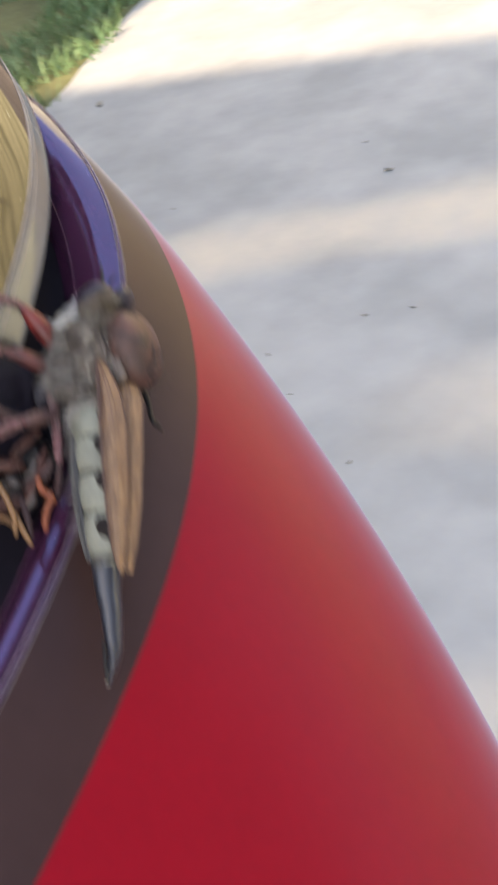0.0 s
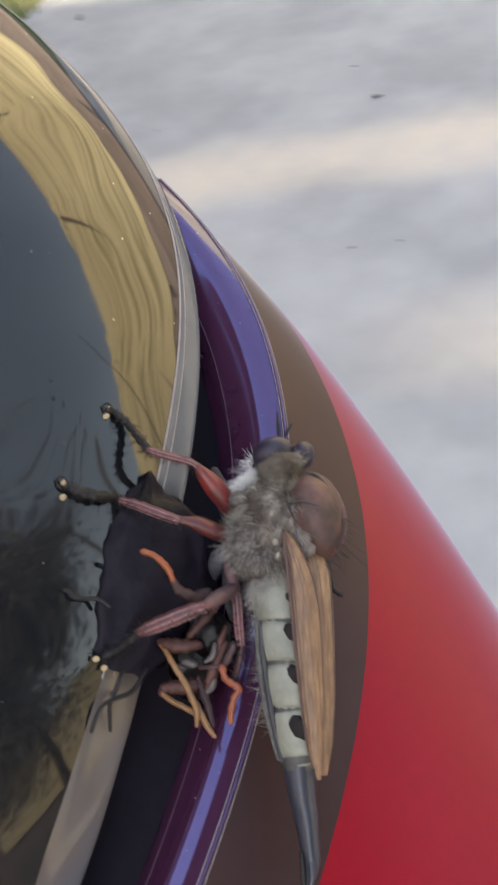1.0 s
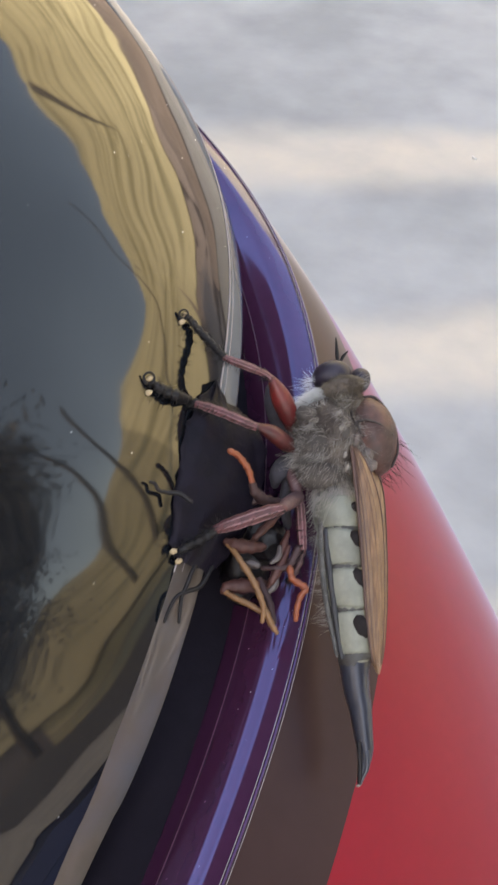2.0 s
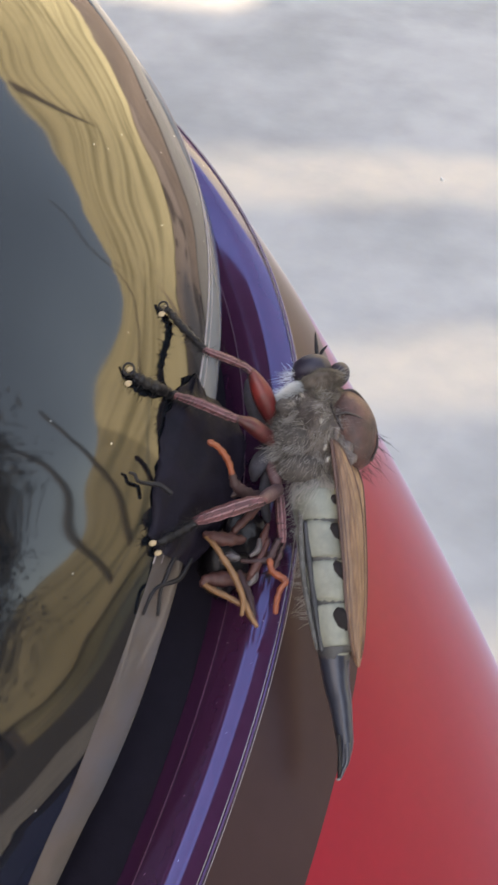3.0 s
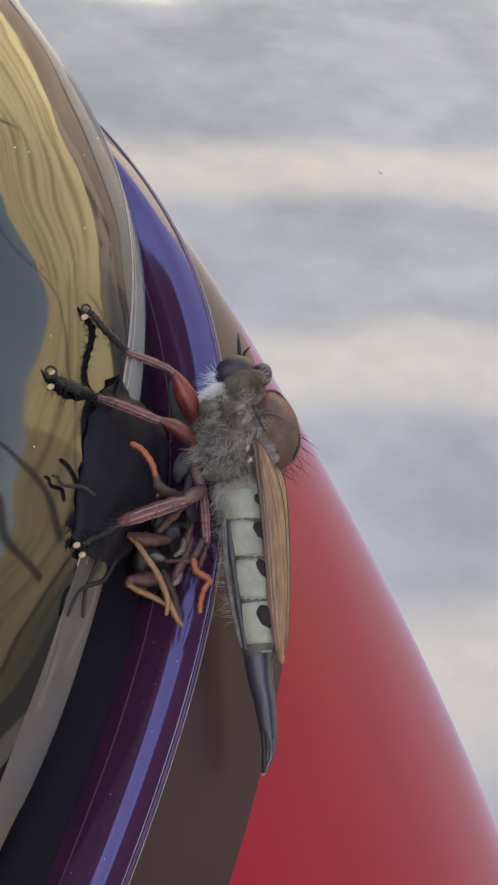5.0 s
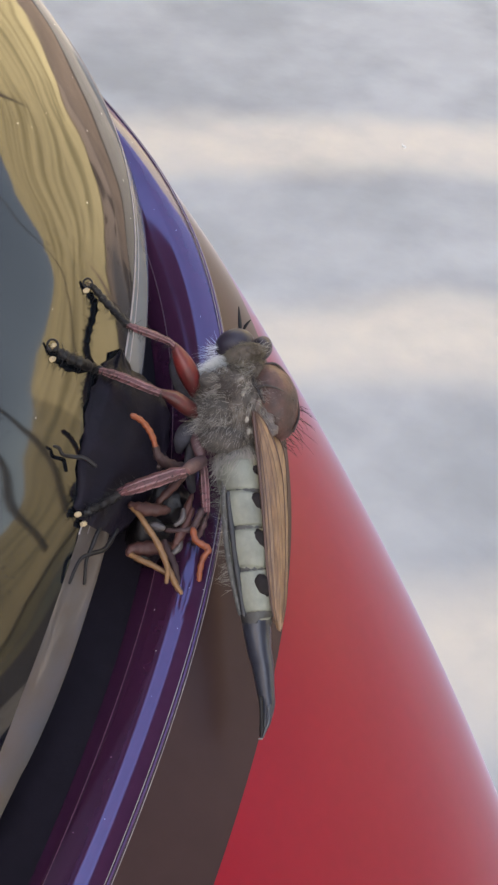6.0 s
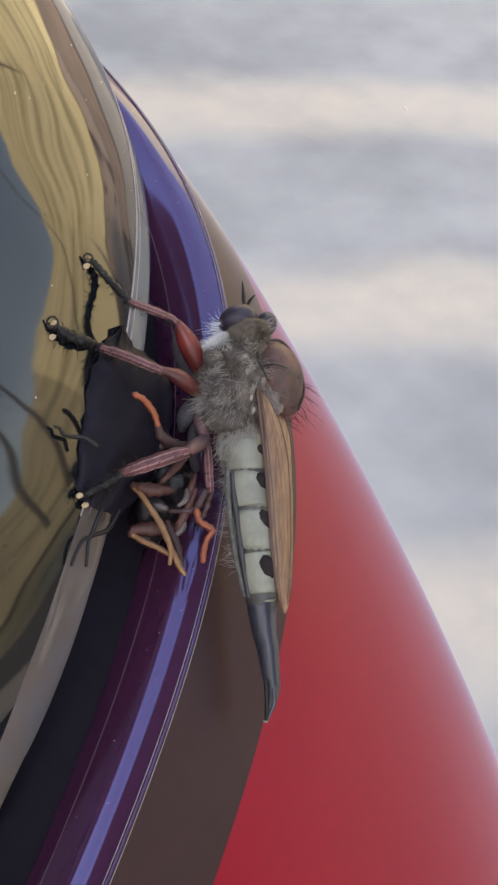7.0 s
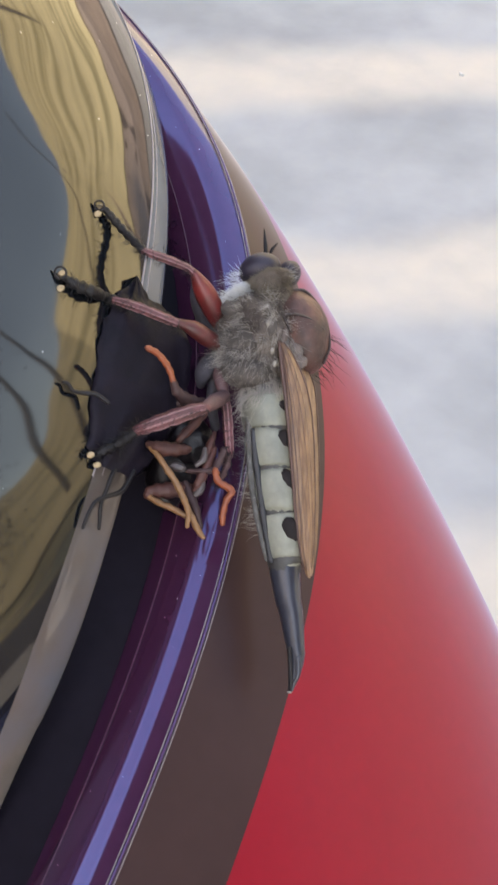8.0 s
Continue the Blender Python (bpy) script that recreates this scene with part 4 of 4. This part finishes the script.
shin([(-6.49, -0.46, 4.49, 0.288), (-7.04, -0.53, 4.88, 0.308), (-8.5, -1.0, 5.38, 0.346), (-9.64, -1.02, 5.74, 0.325), (-10.38, -0.94, 6.03, 0.243)], leg)
part("foot", tube([(-10.29, -0.93, 6.00, 0.309), (-11.01, -0.44, 6.74, 0.33), (-11.75, 0.17, 7.48, 0.329), (-12.48, 0.52, 8.23, 0.328), (-13.03, 0.29, 8.85, 0.306), (-13.43, 0.06, 9.27, 0.239)], 9, bumpy=0.22), M_BLACK, leg)
part("claw", hoop((-13.77, -0.25, 9.43), 0.36, 0.08), M_BLACK, leg)
part("foot_pad", blob((-13.88, -0.29, 8.79), (0.29, 0.11, 0.22), -25, 0.2), M_PAD, leg)
part("foot_pad", blob((-13.66, 0.04, 9.39), (0.29, 0.11, 0.22), -25, 0.2), M_PAD, leg)
leg = part("leg", tube([(-4.11, 0.56, -1.03, 0.55), (-5.14, -0.52, -0.59, 0.683), (-6.21, -1.39, 0.07, 0.656), (-7.02, -1.99, 0.38, 0.405), (-7.42, -2.21, 0.46, 0.359)], 10), M_RED_SHADE, fly, "leg with a red thigh and pink shin")
shin([(-7.42, -2.21, 0.46, 0.329), (-8.24, -2.28, 0.73, 0.391), (-9.82, -2.19, 1.35, 0.41), (-11.18, -1.9, 1.82, 0.389), (-12.41, -1.62, 2.16, 0.286)], leg)
part("foot", tube([(-12.32, -1.60, 2.16, 0.355), (-13.02, -1.34, 2.33, 0.399), (-13.64, -2.99, 2.55, 0.442), (-14.39, -3.58, 2.79, 0.464), (-15.08, -4.08, 3.11, 0.397), (-15.47, -4.23, 3.35, 0.309)], 9, bumpy=0.22), M_BLACK, leg)
part("claw", hoop((-15.95, -4.62, 3.77), 0.42, 0.09), M_BLACK, leg)
part("foot_pad", blob((-15.93, -4.58, 2.66), (0.29, 0.11, 0.22), -25, 0.2), M_PAD, leg)
part("foot_pad", blob((-15.90, -4.35, 3.75), (0.29, 0.11, 0.22), -25, 0.2), M_PAD, leg)
leg = part("leg", tube([(-3.92, -0.80, -4.96, 0.54), (-4.71, -2.77, -5.40, 0.578), (-5.27, -4.01, -5.83, 0.397)], 10), M_PINKDARK, fly, "hind leg with a striped pink shin")
shin([(-5.23, -4.01, -5.83, 0.424), (-6.23, -4.27, -6.1, 0.563), (-7.95, -4.62, -6.72, 0.586), (-9.45, -4.74, -7.29, 0.514), (-10.36, -4.64, -7.63, 0.326)], leg)
part("foot", tube([(-10.26, -4.63, -7.63, 0.35), (-10.94, -4.57, -8.16, 0.393), (-11.80, -4.39, -8.73, 0.348), (-12.52, -5.12, -9.09, 0.347), (-12.94, -5.20, -9.31, 0.26)], 9, bumpy=0.22), M_BLACK, leg)
part("foot_pad", blob((-13.41, -5.55, -9.39), (0.29, 0.11, 0.22), -25, 0.2), M_PAD, leg)
part("foot_pad", blob((-13.00, -5.06, -10.14), (0.29, 0.11, 0.22), -25, 0.2), M_PAD, leg)
leg = part("leg", tube([(-4.43, 0.70, -2.70, 0.544), (-4.22, -0.13, -3.71, 0.544), (-3.93, -0.55, -4.75, 0.408)], 10), M_PINKDARK, fly, "hind leg folded along the belly")
shin([(-3.92, -0.58, -4.89, 0.333), (-3.71, -0.8, -5.88, 0.396), (-3.53, -1.19, -7.68, 0.396), (-3.39, -1.41, -9.13, 0.333)], leg)
part("foot", tube([(-3.39, -1.41, -9.13, 0.272), (-3.59, -1.14, -10.19, 0.272), (-4.00, -0.75, -11.14, 0.272), (-4.25, -0.26, -11.65, 0.227)], 9, bumpy=0.22), M_PINKDARK, leg)
part("leg", tube([(-4.77, 4.02, -0.75, 0.679), (-5.55, 4.04, 1.14, 0.769), (-6.17, 4.00, 2.80, 0.724), (-6.45, 4.06, 3.98, 0.407)], 10), M_GREYLEG, fly, "dusty grey far-side thigh")
part("leg", tube([(-4.44, 0.95, -1.99, 0.634), (-5.17, 0.63, -2.53, 0.77), (-5.61, 0.47, -3.29, 0.68), (-5.77, 0.70, -4.04, 0.362)], 10), M_GREYLEG, fly, "dusty grey hip joint")
part("leg", tube([(-4.72, 0.99, -3.63, 0.499), (-4.89, 0.98, -5.49, 0.452), (-4.60, 0.98, -7.34, 0.362)], 10), M_GREYLEG, fly, "dusty grey far-side thigh")
part("leg", tube([(1.5, 4.3, -1.6, 0.30), (2.3, 4.7, -3.8, 0.26), (2.7, 4.3, -5.5, 0.22), (3.1, 4.5, -6.0, 0.20), (3.2, 5.2, -6.3, 0.16), (2.9, 5.8, -6.2, 0.12)], 8, bumpy=0.15), M_BLACK, fly, "black far-side leg resting on the trim")
# prey
# black sheet added for the insects' dark reflection, outlined to fit the camera's view
MASS_L = [(-10.95, 1.60, 4.35), (-11.80, 0.00, 2.93), (-12.83, -1.70, 1.40), (-13.39, -2.90, -0.95), (-13.60, -4.00, -4.35), (-13.89, -4.90, -7.91), (-13.40, -4.80, -9.91)]
MASS_R = [(-10.83, 1.20, 4.18), (-9.69, 1.60, 2.25), (-8.24, 1.60, 1.39), (-6.72, 1.40, -1.34), (-6.87, 0.80, -5.16), (-8.79, -0.60, -8.93), (-10.81, -3.00, -11.11)]
l, r = spline(MASS_L, 5), spline(MASS_R, 5)
rows = []
for k, (a, b) in enumerate(zip(l, r)):
    ts = [j / 18 for j in range(19)]
    top = [Vector(a * (1 - t) + b * t) - Vector((0, 0.9 * math.sin(math.pi * t) + 0.10 * math.sin(t * 19 + k * 0.25), 0)) + noise.noise_vector(Vector((k * 0.55, t * 6, 3.0))) * (0.15 + 0.45 * abs(2 * t - 1) ** 3) * min(1.0, k / 9) for t in ts]
    rows.append([q * MM for q in top] + [(q + Vector((0, 0.25, 0))) * MM for q in reversed(top)])
part("wing", grid(rows, True), M_MASS, prey, "black sheet added as the dark reflection along the lamp's edge")
part("body", blob((-7.97, 1.08, -10.93), (1.95, 1.59, 2.74), 12, 0.22), M_PREY, prey, "black body")
part("body", blob((-6.41, 0.41, -8.52), (1.77, 1.33, 1.77), -10, 0.25), M_PREY, prey, "black body")
part("head", blob((-10.97, 0.53, -9.81), (1.5, 1.24, 1.33), 0, 0.2), M_PREY, prey, "black rounded head")
part("leg", tube([(-6.61, -1.80, -9.00, 0.358), (-7.50, -2.20, -9.00, 0.537), (-8.61, -2.39, -8.93, 0.559), (-9.46, -2.33, -8.69, 0.313)], 10, bumpy=0.12), M_PREYLEG, prey, "reddish brown leg")
part("leg", tube([(-6.06, -1.28, -12.06, 0.402), (-7.19, -1.88, -12.07, 0.581), (-8.39, -2.10, -12.17, 0.626), (-9.27, -2.31, -12.18, 0.402), (-9.52, -2.38, -12.54, 0.313)], 10, bumpy=0.12), M_PREYLEG, prey, "reddish brown leg")
part("leg", tube([(-9.46, -2.35, -8.77, 0.223), (-8.70, -2.92, -9.52, 0.223), (-8.23, -3.26, -10.16, 0.246), (-7.31, -3.54, -11.43, 0.268), (-6.65, -3.73, -12.73, 0.268), (-6.36, -3.72, -13.61, 0.223), (-6.41, -3.75, -14.62, 0.179)], 8, bumpy=0.1), M_PREYTIB, prey, "yellow-brown leg")
part("leg", tube([(-9.52, -2.38, -12.54, 0.223), (-8.60, -2.89, -13.00, 0.246), (-7.56, -3.17, -13.39, 0.246), (-6.62, -3.28, -13.88, 0.223)], 8, bumpy=0.1), M_PREYTIB, prey, "yellow-brown leg")
part("leg", tube([(-6.55, -3.11, -13.10, 0.201), (-6.07, -3.33, -14.08, 0.268), (-5.61, -3.32, -14.96, 0.246), (-5.23, -3.34, -15.49, 0.179)], 8, bumpy=0.1), M_PREYTIB, prey, "yellow-brown leg")
part("leg", tube([(-4.42, -3.05, -10.51, 0.266), (-4.22, -3.21, -11.25, 0.266), (-3.58, -3.31, -11.66, 0.289), (-3.13, -3.38, -12.00, 0.266), (-3.55, -3.43, -12.67, 0.244), (-3.79, -3.56, -13.69, 0.244), (-3.81, -3.61, -14.35, 0.222)], 8, bumpy=0.15), M_ORANGE, prey, "orange hooked leg")
part("leg", tube([(-9.47, -5.13, -1.57, 0.237), (-8.87, -4.73, -1.86, 0.238), (-8.35, -4.36, -2.41, 0.261), (-7.94, -4.09, -3.05, 0.261), (-7.66, -3.88, -3.92, 0.219)], 8, bumpy=0.15), M_ORANGE, prey, "orange hooked leg")
part("leg", tube([(-7.66, -3.88, -3.92, 0.262), (-7.39, -3.45, -4.66, 0.395), (-6.71, -2.67, -5.23, 0.485), (-5.72, -1.63, -5.54, 0.489), (-4.90, -0.63, -5.45, 0.358)], 8, bumpy=0.14), M_PREYGREY, prey, "grey-brown leg")
part("leg", tube([(-8.42, 0.26, -6.03, 0.268), (-7.43, 0.18, -5.46, 0.313), (-6.29, 0.24, -5.18, 0.313)], 8, bumpy=0.14), M_PREYGREY, prey, "grey-brown leg")
part("leg", tube([(-6.55, -1.97, -10.65, 0.179), (-5.44, -2.35, -10.59, 0.223), (-4.54, -2.32, -10.43, 0.268), (-3.98, -2.10, -9.44, 0.313), (-3.82, -2.00, -9.00, 0.268)], 8, bumpy=0.14), M_PREYGREY, prey, "grey-brown leg")
part("leg", tube([(-5.26, -1.99, -8.95, 0.179), (-5.33, -2.35, -9.69, 0.268), (-5.85, -2.46, -10.15, 0.179)], 8), M_PALEGREY, prey, "pale joint")
part("leg", tube([(-5.42, -2.06, -11.07, 0.223), (-5.53, -2.25, -11.95, 0.313), (-5.91, -2.35, -12.40, 0.223)], 8), M_PALEGREY, prey, "pale joint")
part("leg", tube([(-5.25, -0.98, -6.19, 0.223), (-6.12, -1.58, -7.10, 0.358), (-6.99, -1.98, -8.01, 0.313), (-7.43, -1.90, -8.56, 0.223)], 8, bumpy=0.14), M_PREYLEG, prey, "reddish brown leg")
part("leg", tube([(-4.54, -1.59, -8.96, 0.223), (-5.04, -2.07, -10.20, 0.358), (-5.63, -2.32, -11.36, 0.358), (-5.97, -2.27, -12.01, 0.223)], 8, bumpy=0.14), M_PREYLEG, prey, "reddish brown leg")
part("leg", tube([(-5.44, -2.88, -14.79, 0.179), (-5.83, -2.60, -13.50, 0.313), (-6.32, -2.16, -12.43, 0.358), (-6.70, -1.78, -11.61, 0.268)], 8, bumpy=0.14), M_PREYGREY, prey, "grey-brown leg")
part("leg", tube([(-4.61, -1.13, -7.79, 0.179), (-4.90, -1.53, -8.69, 0.313), (-5.14, -1.75, -9.68, 0.268)], 8, bumpy=0.14), M_PREYLEG, prey, "reddish brown leg")
part("leg", tube([(-10.53, -2.80, -10.69, 0.179), (-11.30, -3.85, -12.08, 0.201), (-12.30, -4.93, -12.44, 0.179), (-13.04, -5.63, -12.81, 0.157), (-13.51, -5.98, -13.74, 0.144), (-13.80, -6.13, -14.62, 0.135)], 7), M_BLACK, prey, "thin black leg")
part("leg", tube([(-11.42, -2.76, -10.49, 0.179), (-11.83, -4.43, -10.60, 0.179), (-12.32, -4.92, -12.01, 0.179), (-12.66, -5.17, -12.94, 0.157), (-12.79, -4.94, -14.79, 0.144)], 7), M_BLACK, prey, "thin black leg")
part("leg", tube([(-12.26, -5.32, -5.58, 0.179), (-13.13, -5.34, -5.00, 0.179), (-13.89, -5.50, -4.93, 0.179), (-14.69, -6.09, -4.78, 0.152), (-14.99, -6.18, -4.29, 0.135), (-15.35, -6.40, -4.16, 0.112)], 7), M_BLACK, prey, "thin black leg")
part("leg", tube([(-12.18, -3.31, -5.84, 0.157), (-12.57, -3.70, -6.72, 0.179), (-12.74, -3.87, -7.82, 0.134)], 7), M_PREYGREY, prey, "grey-brown leg")
part("joint", blob((-7.32, -2.10, -10.35), (0.71, 0.44, 0.35), 10, 0.15), M_PALEGREY, prey)
part("joint", blob((-7.98, -2.17, -10.67), (0.4, 0.35, 0.31), 10, 0.15), M_PALEGREY, prey)


# fur and bristles
def front(u):
    return u.y < 0.25


T_C, T_R = (-1.53, 1.71, -0.34), (3.15, 2.8, 3.78)
SWEEP = (-0.35, -0.15, -0.9)
for _mat, _count, _len in ((M_HAIR_DARK, 1300, 0.5), (M_HAIR_BROWN, 800, 0.6), (M_HAIR_GREY, 420, 0.7)):
    part("fur", hair(around(T_C, T_R, -8, _count, _len, 0.019, SWEEP, front)), _mat, thorax)
for _c, _r in (((-2.55, 0.0, -0.65), (2.0, 1.3, 1.5)), ((-2.15, -0.15, -2.75), (2.1, 1.6, 1.25))):
    part("fur", hair(around(_c, _r, 8, 260, 0.55, 0.014, (-0.5, -0.2, -0.8), front)), M_HAIR_DARK, thorax)
    part("fur", hair(around(_c, _r, 8, 320, 0.8, 0.014, (-0.5, -0.2, -0.8), front)), M_HAIR_GREY, thorax)
    part("fur", hair(around(_c, _r, 8, 300, 0.6, 0.019, (-0.7, -0.2, -0.7), front)), M_HAIR_TAN, thorax)
part("fur", hair(around((-2.5, -0.2, -1.9), (2.1, 1.2, 0.9), 6, 260, 1.0, 0.016, (-0.7, -0.2, -0.6), front)), M_HAIR_TAN, thorax, "tufts of pale hair on the flank")
_tufts = []
while len(_tufts) < 950:
    _u = Vector((random.gauss(0, 1), random.gauss(0, 1), random.gauss(0, 1))).normalized()
    if _u.y > -0.1:
        continue
    _at = Vector((T_C[0] + _u.x * T_R[0], T_C[1] + _u.y * T_R[1] - 0.1, T_C[2] + _u.z * T_R[2]))
    _way = Vector((random.uniform(-1.0, 0.5), -0.25, random.uniform(-1.0, 0.1))) + _u * 0.5
    for _k in range(random.randrange(10, 24)):
        _tufts.append((_at + Vector((random.gauss(0, 0.16), random.gauss(0, 0.1), random.gauss(0, 0.16))), _way + Vector((random.gauss(0, 0.12), random.gauss(0, 0.12), random.gauss(0, 0.12))), random.uniform(0.6, 1.3), 0.017))
part("fur", hair(_tufts), M_HAIR_TAN, thorax, "matted pale tufts over the flank")
part("fur", hair(around((-0.85, 0.21, -4.89), (1.72, 1.55, 1.65), 0, 900, 0.8, 0.017, (-0.3, -0.1, -1.0), front)), M_HAIR_TAN, thorax)
part("fur", hair(around((-0.80, 0.10, -4.75), (1.85, 1.65, 1.2), 0, 420, 1.5, 0.016, (-0.2, -0.1, -1.5), front)), M_HAIR_TAN, thorax, "pale fringe hanging over the abdomen")
part("fur", hair(around((-0.68, 1.8, 2.95), (2.0, 1.5, 1.2), -14, 1100, 0.5, 0.015, (-0.3, -0.2, -0.9), lambda u: u.y < 0.25 and u.z < 0.6)), M_HAIR_BROWN, head)
part("fur", hair(around((-0.62, 1.85, 4.08), (2.0, 1.12, 0.98), -23, 1000, 0.45, 0.015, (-0.4, -0.2, -0.7), lambda u: u.y < 0.25)), M_HAIR_BROWN, head)
part("fur", hair(around((-0.72, 1.92, 3.80), (1.95, 1.12, 0.98), -23, 500, 0.6, 0.015, (-0.5, -0.2, -0.8), lambda u: u.y < 0.25 and u.z < 0.7)), M_HAIR_GREY, head)
part("fur", hair(around((0.95, 1.9, 4.7), (0.5, 0.6, 0.55), 20, 30, 0.7, 0.022, (0.8, -0.3, 0.25), front)), M_HAIR_PALE, head)
part("beard", blob((-2.65, 2.1, 2.9), (0.65, 0.75, 1.42), 36, 0.15), M_HAIR_PALE, head, "white beard below the eye")
part("beard", hair(around((-2.7, 1.9, 2.85), (0.75, 0.85, 1.5), 36, 1900, 1.1, 0.020, (-0.5, -0.1, -1.05), lambda u: u.x < 0.75 and u.y < 0.4)), M_HAIR_WHITE, head, "white beard of long hairs")
part("beard", hair(around((-2.75, 2.6, 4.55), (0.35, 0.4, 0.45), 0, 60, 1.1, 0.018, (-1.2, 0.0, -0.2), lambda u: u.x < 0.3)), M_HAIR_WHITE, head, "white whiskers")
part("fur", hair(around((1.78, 2.70, 0.08), (2.35, 2.95, 3.5), -14, 900, 0.28, 0.011, (0.1, -0.1, -0.6), front)), M_HAIR_DARK, shield)
_side = []
for _k in range(170):
    _z = random.uniform(-15.5, -4.6)
    _side.append(((-2.3 + (-5 - _z) * 0.11 + random.uniform(-0.1, 0.25), -0.45 + random.uniform(-0.9, 0.6) + (_z + 5) * 0.19, _z), (-1, random.uniform(-0.4, 0.3), random.uniform(-0.7, 0.25)), random.uniform(0.5, 1.5), 0.011))
part("fur", hair(_side), M_HAIR_PALE, abdomen)
_spine = []
for _k in range(26):
    _a = radians(random.uniform(-75, 5))
    _spine.append(((2.05 + 2.3 * math.cos(_a), random.uniform(0.6, 3.4), -0.25 + 3.3 * math.sin(_a)), (0.9, random.uniform(-0.4, 0.3), -0.75 + random.uniform(-0.4, 0.4)), random.uniform(1.0, 1.9), 0.026))
part("bristles", hair(_spine), M_BLACK, shield, "black bristles at the back of the shield")
for _leg in [o for o in fly.children if o.name.startswith("leg")]:
    for _bit in [o for o in _leg.children if o.name.startswith(("foot", "shin")) and not o.name.startswith("foot_pad")]:
        _vs = [v.co / MM for v in _bit.data.vertices]
        _mid = sum(_vs, Vector()) / len(_vs)
        _st = []
        _feet = _bit.name.startswith("foot")
        for _v in random.sample(_vs, min(len(_vs), 90 if _feet else 46)):
            _near = [q for q in _vs if (q - _v).length < 0.9]
            _c = sum(_near, Vector()) / len(_near)
            _st.append((_v, (_v - _c) + Vector((-0.2, -0.05, -0.15)), random.uniform(0.35, 0.8), 0.030 if _feet else 0.022))
        part("leg_bristles", hair(_st), M_BLACK, _leg)


# loose scraps on the drive
def scrap(name, at, size, mat, label, seed):
    rng = random.Random(seed)
    bm = bmesh.new()
    bmesh.ops.create_icosphere(bm, subdivisions=2, radius=1)
    for v in bm.verts:
        k = 1 + 0.8 * noise.noise(v.co * 1.7 + Vector((seed * 3.1, 0, 0)))
        v.co = Vector((v.co.x * size * k, v.co.y * size * 0.55 * k, v.co.z * size * 0.22 * k + 0.25 * size * v.co.x * v.co.x))
    ob = tagged(part(name, bm, mat), label, name.replace("_", " "), name.replace("_", " ") + "s on the drive")
    ob.matrix_world = pose(at[0], at[1], 0.012 + size * 0.2, rng.uniform(-12, 12), rng.uniform(-12, 12), rng.uniform(0, 360))


for _k, (_x, _y, _s) in enumerate(((-0.262, 1.916, 0.010), (-1.029, 2.507, 0.013), (-0.268, 1.428, 0.005), (-0.192, 1.434, 0.0045), (-0.446, 1.341, 0.0055), (-0.419, 1.349, 0.004), (-0.368, 1.240, 0.004), (-0.263, 1.073, 0.004), (-0.318, 2.053, 0.005), (-0.698, 1.893, 0.004))):
    scrap("leaf_scrap", (_x, _y), _s, M_SCRAP, "small dark scrap of dead leaf on concrete", _k)
scrap("pebble", (0.377, 1.769), 0.006, M_PEBBLE, "small pale pebble on concrete", 31)
